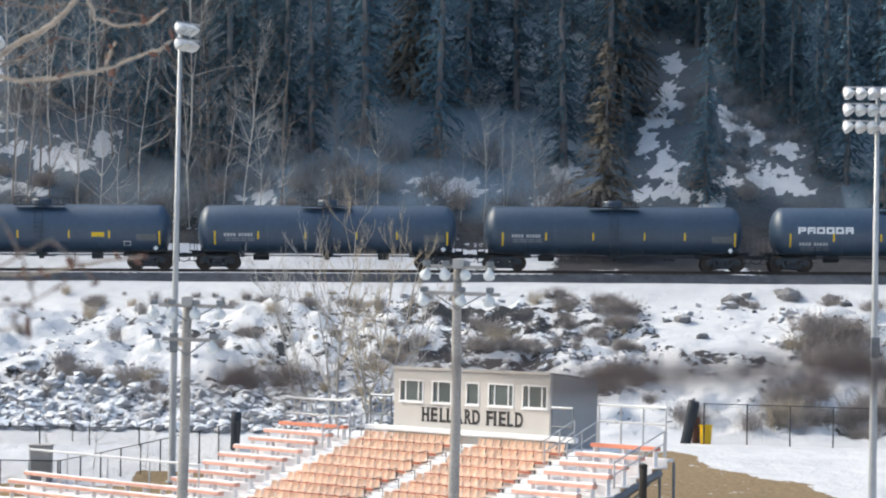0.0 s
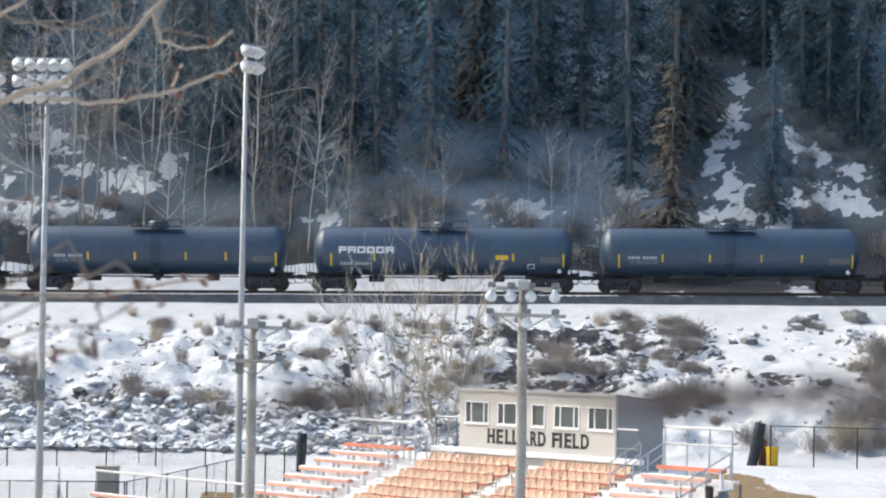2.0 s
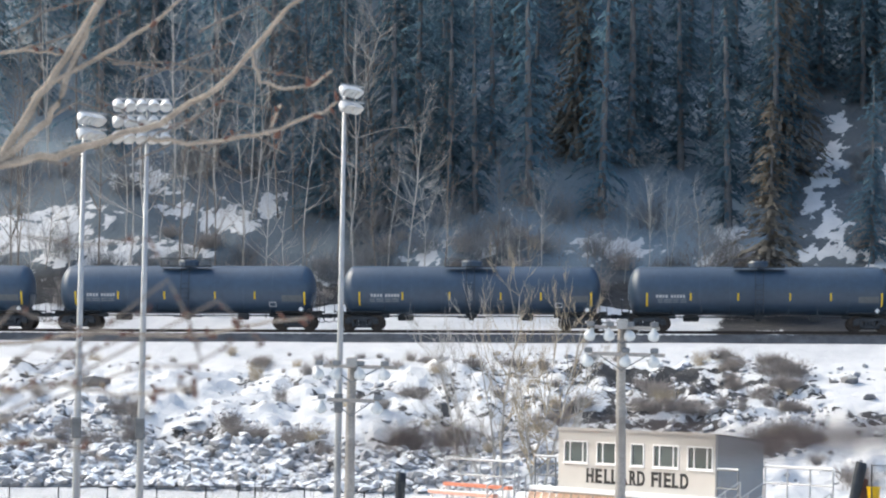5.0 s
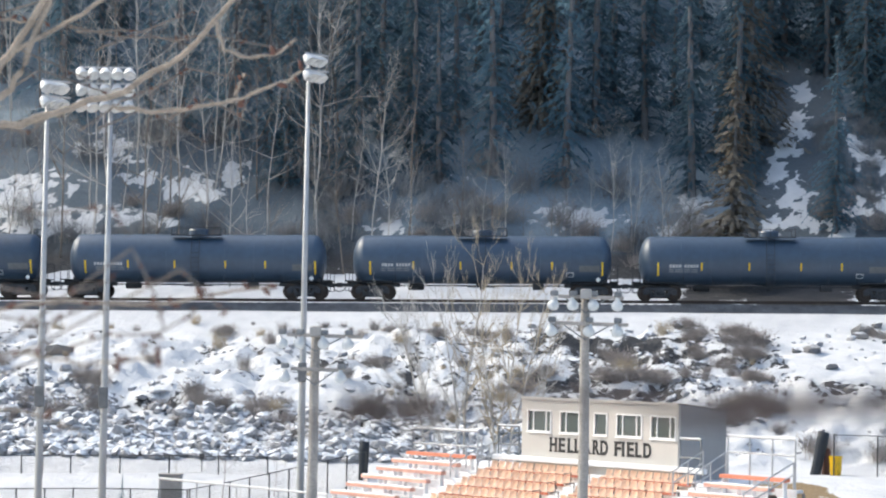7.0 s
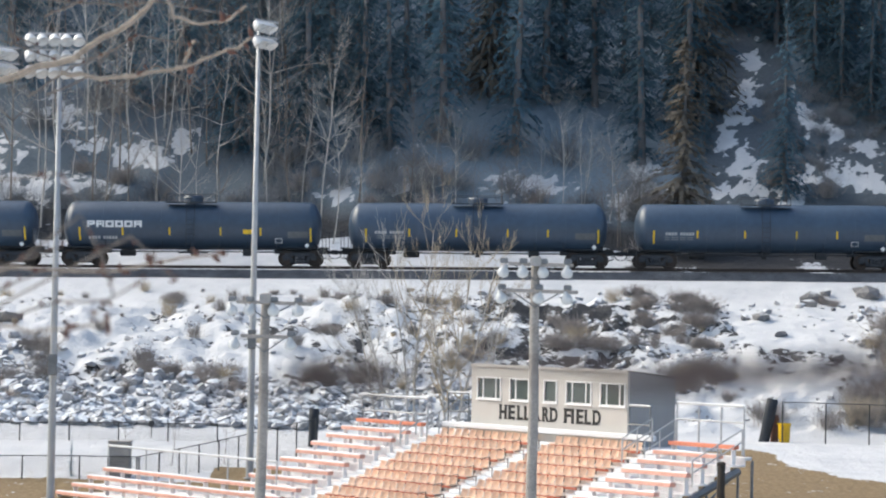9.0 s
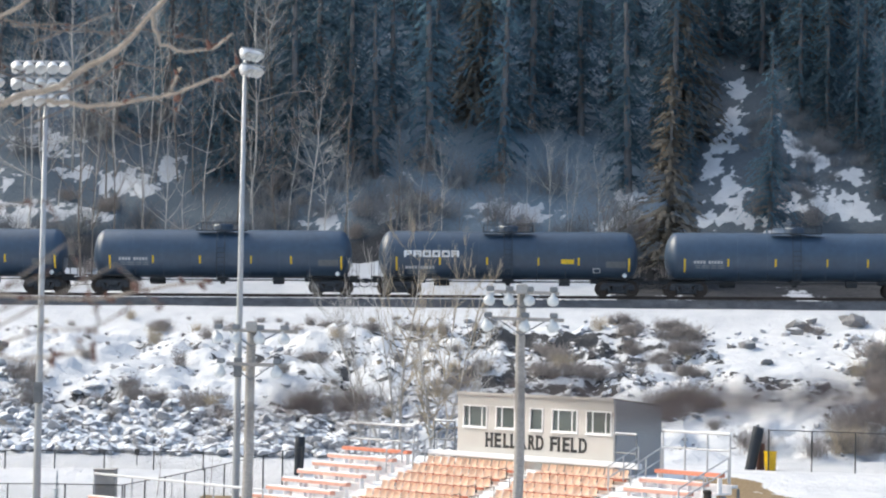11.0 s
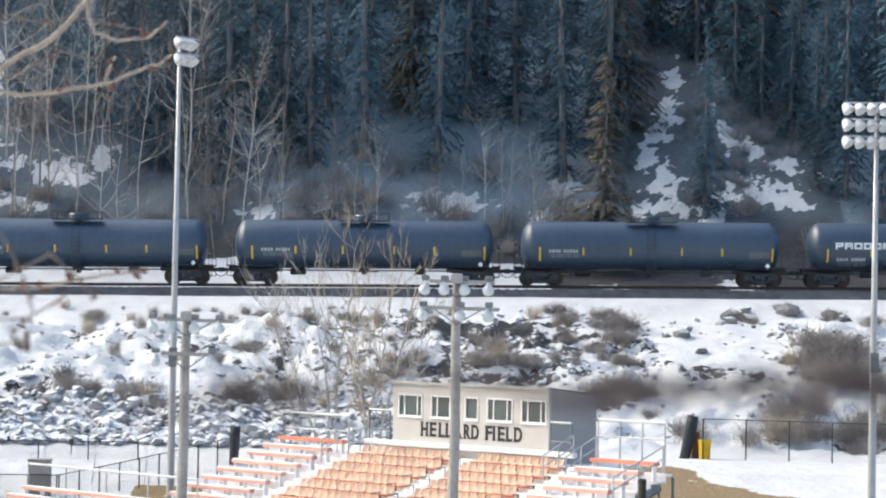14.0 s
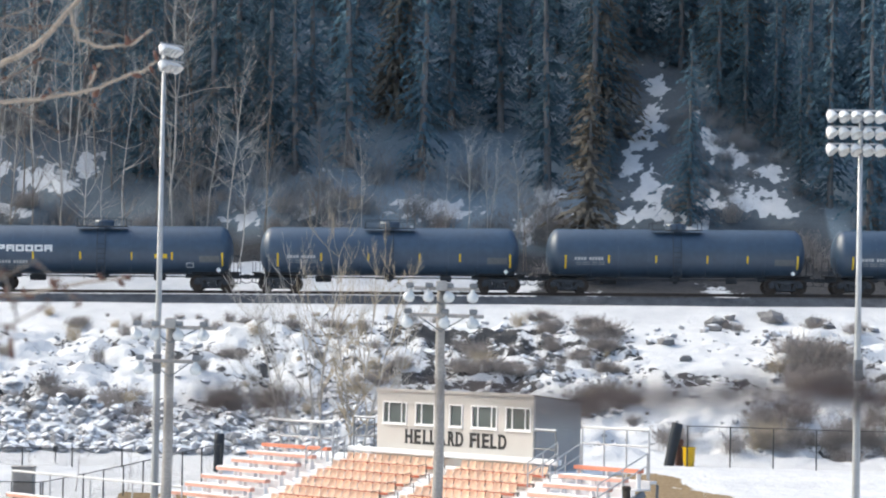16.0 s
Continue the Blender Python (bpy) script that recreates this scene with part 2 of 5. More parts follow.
def lathe(bm, profile, sides=24, m=None):
    """Turn (radius, height) pairs round z."""
    m = m or Matrix()
    rings = []
    for r, h in profile:
        if r < 1e-6:
            rings.append([bm.verts.new(m @ Vector((0, 0, h)))])
        else:
            rings.append([bm.verts.new(m @ Vector((r * math.cos(k * math.tau / sides), r * math.sin(k * math.tau / sides), h))) for k in range(sides)])
    for a, b in zip(rings, rings[1:]):
        for k in range(sides):
            j = (k + 1) % sides
            if len(a) == 1 and len(b) == 1:
                continue
            if len(a) == 1:
                bm.faces.new((a[0], b[k], b[j]))
            elif len(b) == 1:
                bm.faces.new((a[k], a[j], b[0]))
            else:
                bm.faces.new((a[k], a[j], b[j], b[k]))
    bmesh.ops.recalc_face_normals(bm, faces=bm.faces)
    return bm


B = bmesh.new

# ================= ground =================
ST_O, ST_A = Vector((-1.96, 112.6, 1.26)), 49.0      # the stand: front corner of its press box, turn
SA, CA = math.sin(radians(ST_A)), math.cos(radians(ST_A))


def stand_xy(x, y):
    dx, dy = x - ST_O.x, y - ST_O.y
    return dx * CA - dy * SA, dx * SA + dy * CA


def lerp(x, pts):
    for (a, u), (b, v) in zip(pts, pts[1:]):
        if x <= b:
            return u + (v - u) * max(0.0, (x - a) / (b - a))
    return pts[-1][1]


def rail_z(x):
    return 8.76 + 0.0125 * x


PROFILE = [(-600, 9), (-40, 4.9), (0, 4.6), (4, 4.55), (40, -3.3), (100, -3.3), (124, 0), (131, 0.05), (133, 0.5), (150, 4.7), (161.2, 6.75), (164.4, 7.92),
           (171.5, 8.05), (174, 8.3), (180, 9.7), (240, 53), (420, 170), (900, 380), (2600, 700)]


def height(x, y):
    z = lerp(y, PROFILE)
    if 60 < y < 131:
        left = lerp(y, [(60, -3.3), (100, -3.3), (118, -2.9), (123, -1.9), (131, 0.05), (140, 0.05)])
        k = max(0.0, min(1.0, (8 - x) / 12))
        z += (left - z) * k
    if 150 < y < 190:
        z += 0.0125 * max(-60, min(60, x)) * min(1, (y - 150) / 13) * min(1, (190 - y) / 10)
    k = 0.0
    if 131 < y < 165:
        k = min(1, (y - 131) / 3) * max(0.0, min(1, (161.5 - y) / 4))
        smooth = 0.35 if 12.5 < x < 20 and y > 148 else 1.0
        z += k * smooth * (0.75 * (noise.noise((x * 0.16, y * 0.16, 3)) ) + 0.6 * noise.noise((x * 0.5, y * 0.5, 7)) + 0.38 * noise.noise((x * 1.35, y * 1.35, 1)))
    elif y > 176:
        z += min(1, (y - 176) / 8) * (1.6 * noise.noise((x * 0.07, y * 0.07, 5)) + 0.5 * noise.noise((x * 0.4, y * 0.4, 2)))
    elif y > 20:
        z += 0.10 * noise.noise((x * 0.12, y * 0.12, 9))
    return z


def spread(lo, hi, a, b, step, far):
    """Grid lines: fine between a and b, wider away from it."""
    v = list(np.arange(a, b + 1e-6, step))
    s, x = step, b
    while x < hi:
        s *= far
        x += s
        v.append(x)
    s, x = step, a
    while x > lo:
        s *= far
        x -= s
        v.insert(0, x)
    return v


# snow left in the clearings of the hillside: middle and half widths across and up the slope
GLADE = [(17.1, 200.4, 0.75, 1.6), (16.6, 197.2, 0.85, 1.9), (15.6, 194.4, 0.85, 1.4), (14.8, 192.0, 0.9, 1.4), (15.6, 189.0, 1.1, 1.4), (14.6, 186.8, 1.5, 0.8), (16.7, 186.7, 1.2, 0.8),
         (18.2, 186.6, 1.2, 0.8), (19.9, 187.6, 1.1, 0.9), (23.2, 188.0, 1.8, 1.2), (25.0, 187.0, 1.1, 0.7), (18.8, 185.4, 0.9, 0.9)]
SLOPE = [(19.7, 196.2, 0.3, 0.9), (20.7, 194.0, 0.7, 1.3), (22.2, 192.6, 1.0, 0.9), (24.5, 191.2, 1.0, 0.8), (8.4, 188.6, 1.1, 2.0), (7.5, 186.4, 1.0, 1.2), (0.4, 187.4, 2.0, 1.4),
         (-12.9, 185.6, 1.3, 1.0), (-8.7, 185.5, 1.2, 0.7)]
BIRCHWOOD = [(-27.6, 190.0, 1.8, 1.0), (-24.6, 192.1, 1.1, 0.9), (-30.1, 186.2, 2.2, 0.8), (-40.7, 187.6, 4.2, 1.8), (-36.4, 185.5, 3.6, 1.2), (-26.1, 189.2, 0.9, 0.7), (-31.2, 190.4, 1.2, 0.7),
             (-20.0, 185.0, 2.0, 0.8), (-34.0, 193.0, 2.0, 1.2)]


def snow_patch(x, y):
    """1 inside a lasting patch of snow, 0 away from them, with a ragged edge."""
    d = min(math.hypot((x - a) / p, (y - b) / q) for a, b, p, q in GLADE + SLOPE + BIRCHWOOD)
    d += 0.7 * noise.noise((x * 0.9, y * 0.9, 5)) + 1.1 * noise.noise((x * 1.5, y * 1.3, 2)) + 0.8 * noise.noise((x * 3.1, y * 2.2, 6))
    return max(0.0, min(1.0, (1.2 - d) / 0.5))


def build_ground():
    xs = spread(-1800, 1800, -38, 32, 0.32, 1.22)
    ys = spread(-500, 2500, 104, 203, 0.32, 1.2)
    nx, ny = len(xs), len(ys)
    verts = [(x, y, height(x, y)) for y in ys for x in xs]
    faces = [(j * nx + i, j * nx + i + 1, (j + 1) * nx + i + 1, (j + 1) * nx + i) for j in range(ny - 1) for i in range(nx - 1)]
    me = bpy.data.meshes.new("ground")
    me.from_pydata(verts, [], faces)
    me.materials.append(M_GROUND)
    bare = me.attributes.new("bare", "FLOAT", "POINT")
    brown = me.attributes.new("brown", "FLOAT", "POINT")
    hazed_floor = me.attributes.new("hazed_litter", "FLOAT", "POINT")
    wb, wr, wl = [], [], []
    for x, y, z in verts:
        b = r = r2 = 0.0
        lx, ly = stand_xy(x, y)
        if y < 131:
            r = 1.0
            b = 0.36
            if y < 122 and x < 8:
                b = 0.58
            if abs(x + 10) < 4.0 and y < 126.0:
                b = 0.64
            if x > 6 and y < 124:                       # the worn slope beside the stand
                edge = 12.2 + (122 - y) * 0.55 + 2.2 * noise.noise((x * 0.35, y * 0.4, 3))
                worn = max(0.0, min(1.0, (edge - x) / 1.0)) * max(0.0, min(1.0, (124 - y) / 1.5))
                worn = max(worn, max(0.0, min(1.0, (110 - y) / 1.0)))
                b = 0.22 + 0.37 * worn
            if y > 124.5:
                b = 0.2
            # unseen near field, snow added here to bounce light onto train and forest
            if y < 95:
                b = 0.34
        elif y < 165:
            b = 0.385 + 0.2 * noise.noise((x * 0.11, y * 0.2, 4)) + 0.22 * noise.noise((x * 1.3, y * 1.4, 4))
            if 12.5 < x < 20 and y > 148:
                b = 0.25
            if x < -10 and y > 143:
                b -= 0.07
            if y > 158.5 + 1.5 * noise.noise((x * 0.25, 0, 12)):
                b = 0.1
            if (y < 134 and x > 8) or (7.5 < x < 16.5 and y < 143):
                b = 0.24 + 0.1 * noise.noise((x * 0.9, y * 0.9, 4))
            if -9 < x < 6 and 140 < y < 160:
                b += 0.07
        elif y < 181:
            b = 0.2
            if y > 170:                                 # the verge behind the line, bared in patches to paint in forest shade
                b += max(0.0, min(1.0, (x - 6 + 2 * noise.noise((x * 0.5, y * 0.6, 3))) / 3)) * (0.44 + 0.4 * noise.noise((x * 0.3, y * 0.1, 14)))
        else:
            b = 0.60 + 0.1 * noise.noise((x * 0.25, y * 0.35, 8))
            # needle-covered floor with painted haze, full under the spruces, weaker in clearings
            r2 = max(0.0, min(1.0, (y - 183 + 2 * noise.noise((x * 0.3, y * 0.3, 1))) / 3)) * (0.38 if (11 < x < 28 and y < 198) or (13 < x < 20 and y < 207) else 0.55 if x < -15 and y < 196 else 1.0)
            b = b if y < 240 else 0.27
            b -= 0.27 * snow_patch(x, y)
        wb.append(b)
        wr.append(r)
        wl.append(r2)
    hazed_floor.data.foreach_set("value", wl)
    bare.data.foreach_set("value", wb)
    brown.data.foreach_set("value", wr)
    for f in me.polygons:
        f.use_smooth = True
    return tagged(new("ground", me), "patchy spring snow over dry grass, bank and hillside", "ground", kind="structure")


build_ground()

# ================= railway =================
TRACK_Y = 168.0
GRADE = math.degrees(math.atan(0.0125))


def build_track():
    bm = B()
    prof = [(-2.9, -0.95), (-1.75, -0.27), (1.75, -0.27), (2.9, -0.95)]
    n = 260
    rows = []
    for i in range(n + 1):
        x = -260 + 520 * i / n
        rows.append([bm.verts.new((x, TRACK_Y + y + 0.12 * noise.noise((x, y, 2)), rail_z(x) + z + 0.05 * noise.noise((x * 1.7, y * 2, 0)))) for y, z in prof])
    for a, b in zip(rows, rows[1:]):
        for k in range(3):
            bm.faces.new((a[k], b[k], b[k + 1], a[k + 1]))
    tagged(link_mesh("ballast_bed", bm, M_BALLAST), "dark crushed-stone ballast bed under the rails", "ballast", kind="structure")
    for s in (-0.76, 0.76):
        bm = B()
        for i in range(26):
            x0, x1 = -260 + 20 * i, -240 + 20 * i - 0.01
            for y0, y1, z0, z1 in ((-0.07, 0.07, -0.17, -0.15), (-0.012, 0.012, -0.15, -0.04), (-0.035, 0.035, -0.04, 0.0)):
                vs = [bm.verts.new((x, TRACK_Y + s + y, rail_z(x) + z)) for x in (x0, x1) for y in (y0, y1) for z in (z0, z1)]
                for q in ((0, 1, 3, 2), (4, 6, 7, 5), (0, 4, 5, 1), (2, 3, 7, 6), (1, 5, 7, 3), (0, 2, 6, 4)):
                    bm.faces.new([vs[k] for k in q])
        tagged(link_mesh("rail", bm, M_RAIL), "worn steel railway rail on the ballast", "rail", kind="structure")
    ties = tagged(new("sleepers"), "creosoted timber sleepers in dark ballast", "sleeper", kind="structure")
    bm = B()
    box(bm, -0.11, 0.11, -1.28, 1.28, -0.09, 0.09, 0.012)
    me = bpy.data.meshes.new("sleeper")
    bm.to_mesh(me)
    bm.free()
    me.materials.append(M_TIE)
    for i in range(150):
        x = -44 + 0.58 * i
        piece("sleeper", me, ties, pose(x, TRACK_Y, rail_z(x) - 0.335, 0, -GRADE, random.uniform(-1, 1)))


build_track()

# ================= tank cars =================
TL, TR, TC = 16.35, 1.53, 2.52       # tank length, radius, height of its axis over the rail
PITCH = 18.05


def on_tank(x0, x1, z0, z1, lift=0.006, bm=None):
    """A thin marking that follows the near side of the tank."""
    bm = bm or B()
    cols = []
    n = max(2, int(abs(z1 - z0) / 0.12) + 1)
    for x in (x0, x1):
        c = []
        for k in range(n + 1):
            z = z0 + (z1 - z0) * k / n
            y = -math.sqrt(max(0.01, (TR + lift) ** 2 - (z - TC) ** 2))
            c.append(bm.verts.new((x, y, z)))
        cols.append(c)
    for k in range(n):
        bm.faces.new((cols[0][k], cols[1][k], cols[1][k + 1], cols[0][k + 1]))
    return bm


def truck_mesh():
    """A freight truck's side frames and bolster."""
    bm = B()
    for s in (-1, 1):
        y0, y1 = s * 0.98, s * 1.14
        a, b = min(y0, y1), max(y0, y1)
        box(bm, -0.95, 0.95, a, b, 0.62, 0.80, 0.03)
        box(bm, -0.62, 0.62, a, b, 0.16, 0.30, 0.03)
        for q in (-1, 1):
            box(bm, -0.10, 0.10, a, b, -0.28, 0.28, 0.02, Matrix.Translation((q * 0.58, 0, 0.47)) @ pose(0, 0, 0, 0, q * 28, 0))
            box(bm, -0.17, 0.17, a - 0.03, b + 0.03, 0.34, 0.66, 0.03, Matrix.Translation((q * 0.89, 0, 0)))
            box(bm, -0.07, 0.07, a, b, 0.28, 0.66, 0.02, Matrix.Translation((q * 0.26, 0, 0)))
        for q in (-0.11, 0, 0.11):
            lathe(bm, [(0, 0.3), (0.055, 0.3), (0.055, 0.58), (0, 0.58)], 8, Matrix.Translation((q, (a + b) / 2, 0)))
    box(bm, -0.18, 0.18, -1.15, 1.15, 0.5, 0.72, 0.03)
    for q in (-1, 1):
        box(bm, -0.05, 0.05, -0.9, 0.9, 0.35, 0.5, 0.02, Matrix.Translation((q * 0.36, 0, 0)))
    return bm


def wheelset_mesh():
    bm = B()
    for s in (-1, 1):
        m = Matrix.Translation((0, s * 0.75, 0)) @ pose(0, 0, 0, 90 * s, 0, 0)
        lathe(bm, [(0, 0.05), (0.11, 0.05), (0.13, 0.02), (0.36, 0.0), (0.39, 0.05), (0.455, 0.05), (0.46, -0.05), (0.49, -0.06), (0.49, -0.085), (0.39, -0.085), (0.35, -0.04), (0.13, -0.04), (0, -0.05)], 28, m)
    lathe(bm, [(0, -1.08), (0.075, -1.08), (0.085, -0.7), (0.085, 0.7), (0.075, 1.08), (0, 1.08)], 12, pose(0, 0, 0, 90, 0, 0))
    return bm


def make_tank_car(style):
    """style: 'plain', 'brand' (a white word mark and a yellow label) or 'placard'."""
    labels = {"plain": "black railway tank car with yellow reflector bars", "brand": "black railway tank car with white word mark and yellow label",
              "placard": "black railway tank car with small white stencils and placard"}
    car = thing("tank_car", pose(0, 0, 0), labels[style], "tank car", "tank cars of the passing train")
    bm = B()
    h = TL / 2
    prof = [(0, -h)]
    for k in range(1, 9):
        a = math.pi / 2 * k / 8
        prof.append((TR * math.sin(a), -h + 0.78 * (1 - math.cos(a))))
    for k in range(1, 8):
        q = -h + 0.78 + (TL - 1.56) * k / 8
        prof += [(TR, q - 0.012), (TR + 0.008, q - 0.008), (TR + 0.008, q + 0.008), (TR, q + 0.012)]
    for k in range(8, 0, -1):
        a = math.pi / 2 * k / 8
        prof.append((TR * math.sin(a), h - 0.78 * (1 - math.cos(a))))
    prof.append((0, h))
    lathe(bm, prof, 56, Matrix.Translation((0, 0, TC)) @ pose(0, 0, 0, 0, 90, 0))
    tank = part("tank", bm, M_TANK, car, smooth=True)
    tank.data.set_sharp_from_angle(angle=radians(40))
    # head shields, a thicker half plate low on either end
    for s in (-1, 1):
        bm = B()
        lathe(bm, [(0, 0.0)] + [((TR + 0.03) * math.sin(math.pi / 2 * k / 8), 0.80 * (1 - math.cos(math.pi / 2 * k / 8))) for k in range(1, 9)], 40, Matrix.Translation((s * (h + 0.03), 0, TC)) @ pose(0, 0, 0, 0, -90 * s, 0))
        bmesh.ops.bisect_plane(bm, geom=bm.verts[:] + bm.edges[:] + bm.faces[:], plane_co=(0, 0, TC - 0.35), plane_no=(0, 0, 1), clear_outer=True)
        part("head_shield", bm, M_TANK, car, smooth=True)
    # stub sill, coupler, draft gear
    for s in (-1, 1):
        bm = B()
        box(bm, s * 5.2, s * 8.55, -0.25, 0.25, 0.78, 1.12, 0.02)
        box(bm, s * 5.6, s * 7.9, -0.7, 0.7, 1.05, 1.35, 0.05)
        part("stub_sill", bm, M_GEAR, car)
        bm = B()
        box(bm, s * 8.5, s * 8.85, -0.11, 0.11, 0.78, 1.0, 0.03)
        box(bm, s * 8.82, s * 9.04, -0.2, 0.17, 0.74, 1.04, 0.05)
        part("coupler", bm, M_GEAR, car)
        bm = B()
        tube(bm, [(s * 8.6, -0.3, 0.85), (s * 8.75, -0.32, 0.55), (s * 9.0, -0.3, 0.47)], 0.03, 6)
        part("brake_hose", bm, M_GEAR, car)
        bm = B()
        box(bm, s * 8.05, s * 8.6, -1.45, 1.45, 1.12, 1.17)
        for y in (-1.43, 1.43):
            tube(bm, [(s * 8.55, y, 1.15), (s * 8.55, y, 2.2), (s * 8.15, y * 0.98, 2.25)], 0.022, 6)
            tube(bm, [(s * 8.1, y, 1.15), (s * 8.1, y, 2.2)], 0.022, 6)
            for z in (0.5, 0.8, 1.15):
                tube(bm, [(s * 8.1, y, z), (s * 8.55, y, z)], 0.02, 5)
            tube(bm, [(s * 8.1, y, 0.5), (s * 8.1, y, 1.15)], 0.022, 5)
            tube(bm, [(s * 8.55, y, 0.5), (s * 8.55, y, 1.15)], 0.022, 5)
        tube(bm, [(s * 8.55, -1.43, 2.1), (s * 8.55, 1.43, 2.1)], 0.022, 6)
        part("end_platform", bm, M_GEAR, car)
        # trucks and wheelsets
        tr = part("truck", truck_mesh(), M_GEAR, car)
        tr.matrix_basis = pose(s * 6.87, 0, 0)
        for q in (-1, 1):
            ws = part("wheelset", wheelset_mesh(), M_WHEEL, tr)
            ws.matrix_basis = pose(q * 0.89, 0, 0.46)
    # running rails below the belly, brackets, outlet
    for y in (-1.25, 1.25):
        bm = B()
        tube(bm, [(-5.6, y, 0.88), (5.6, y, 0.88)], 0.025, 6)
        for k in range(7):
            x = -5.4 + 1.8 * k
            tube(bm, [(x, y, 0.88), (x, y * 0.9, 1.75)], 0.02, 5)
        part("side_rail", bm, M_GEAR, car)
    bm = B()
    lathe(bm, [(0, 0.62), (0.16, 0.62), (0.16, 0.75), (0.3, 0.8), (0.42, 1.05), (0, 1.1)], 16)
    box(bm, -0.9, 0.9, -0.35, 0.35, 0.78, 0.86, 0.02)
    part("bottom_outlet", bm, M_GEAR, car)
    bm = B()
    lathe(bm, [(0, -0.5), (0.17, -0.5), (0.2, -0.4), (0.2, 0.4), (0.17, 0.5), (0, 0.5)], 14, Matrix.Translation((-4.2, 0.5, 0.8)) @ pose(0, 0, 0, 0, 90, 0))
    part("air_reservoir", bm, M_GEAR, car)
    bm = B()
    box(bm, 3.2, 3.9, -0.4, 0.1, 0.62, 1.05, 0.04)
    part("brake_valve", bm, M_GEAR, car)
    # dome, walkway and ladder at mid-length
    bm = B()
    lathe(bm, [(0.62, TC + TR - 0.08), (0.62, TC + TR + 0.22), (0.66, TC + TR + 0.24), (0.6, TC + TR + 0.34), (0, TC + TR + 0.38)], 22)
    part("manway", bm, M_TANK, car)
    bm = B()
    z = TC + TR + 0.02
    for y in (-1.0, 1.0):
        box(bm, -1.6, 1.6, y - 0.28, y + 0.28, z - 0.12, z - 0.07)
        for x in (-1.55, 0, 1.55):
            tube(bm, [(x, y * 1.25, z - 0.1), (x, y * 1.25, z + 0.75 - 0.35)], 0.02, 5)
        tube(bm, [(-1.55, y * 1.25, z + 0.4), (1.55, y * 1.25, z + 0.4)], 0.02, 5)
    part("top_walkway", bm, M_GEAR, car)
    bm = B()
    for x in (-0.25, 0.25):
        tube(bm, [(x, -1.62, 0.7), (x, -1.66, 2.6), (x, -1.4, 3.6), (x, -1.2, z)], 0.02, 5)
    for k in range(8):
        zz = 0.75 + 0.3 * k
        tube(bm, [(-0.25, -1.64, zz), (0.25, -1.64, zz)], 0.015, 5)
    part("ladder", bm, M_GEAR, car)
    # markings
    for dx in (1.18, 3.9, 6.86, 10.07, 12.6, 15.75):
        x = -h + dx
        end = dx in (1.18, 15.75)
        part("reflector_bar", on_tank(x - 0.055, x + 0.055, 1.52 if end else 1.88, 2.36), M_YELLOW, car, "yellow reflective strip")
    t0 = 2.05 if style != "brand" else 1.62
    wd = (0.13, 0.17, 0.12, 0.16, 0, 0.14, 0.12, 0.14, 0.15, 0.12)
    x = -h + (1.75 if style != "placard" else 1.9)
    for w in wd:
        if w:
            part("stencil_mark", on_tank(x, x + w, t0, t0 + 0.19), M_STENCIL, car, "small white stencil mark")
        x += (w + 0.05) if w else 0.14
    bm = B()
    for k in range(2):
        xx = -h + 1.85
        for w in (0.3, 0.5, 0.35, 0.4):
            on_tank(xx, xx + w, t0 - 0.16 - 0.13 * k, t0 - 0.10 - 0.13 * k, bm=bm)
            xx += w + 0.08
    part("small_print", bm, M_DIM, car, "faint rows of stencil marks")
    part("data_panel", on_tank(h - 2.05, h - 0.72, 1.75, 2.15), M_PANEL, car, "dull grey data panel")
    dz = 1.28
    dm = B()
    y = -math.sqrt((TR + 0.01) ** 2 - (dz - TC) ** 2) - 0.16
    vs = [dm.verts.new((h - 0.85 + a, y, dz + b)) for a, b in ((-0.17, 0), (0, -0.17), (0.17, 0), (0, 0.17))]
    dm.faces.new(vs)
    bmesh.ops.solidify(dm, geom=dm.faces[:], thickness=0.012)
    part("placard", dm, M_WHITE, car, "white diamond hazard placard")
    if style == "brand":
        # six blocky white shapes in place of the word mark
        x = -h + 1.65
        for k, w in enumerate((0.5, 0.5, 0.52, 0.5, 0.52, 0.5)):
            bm = B()
            on_tank(x, x + w, 2.66, 2.78, bm=bm)
            on_tank(x, x + 0.14, 2.36, 2.66, bm=bm)
            on_tank(x + w - 0.14, x + w, 2.36 + (0.16 if k == 0 else 0), 2.66, bm=bm)
            on_tank(x + 0.14, x + w - 0.14, 2.36 + (0.14 if k in (0, 1, 5) else 0), 2.36 + (0.26 if k in (0, 1, 5) else 0.12), bm=bm)
            part("word_mark_block", bm, M_WHITE, car, "blocky white painted shape")
            x += w + 0.085
        part("yellow_label", on_tank(-h + 11.5, -h + 12.3, 1.98, 2.26), M_YELLOW, car, "yellow rectangular label")
    if style != "plain":
        bm = B()
        for a, b, c, d in ((0, 0.45, 0, 0.04), (0, 0.45, 0.26, 0.3), (0, 0.04, 0, 0.3), (0.41, 0.45, 0, 0.3)):
            on_tank(-h + 13.5 + a, -h + 13.5 + b, 1.42 + c, 1.42 + d, bm=bm)
        part("stencil_frame", bm, M_WHITE, car)
    return car


SPEED, LEAD = 10.48, -169.75       # metres a second; place of the train's reference car at 0 s
STYLES = ["brand", "plain", "plain", "brand", "plain", "placard", "placard", "plain", "brand", "plain", "plain", "plain", "brand"]
masters = {s: make_tank_car(s) for s in ("plain", "brand", "placard")}
train = []
used = set()
for k, s in enumerate(STYLES):
    if s in used:
        c = copy_thing(masters[s], pose(0, 0, 0))
    else:
        c = masters[s]
        used.add(s)
    train.append(c)


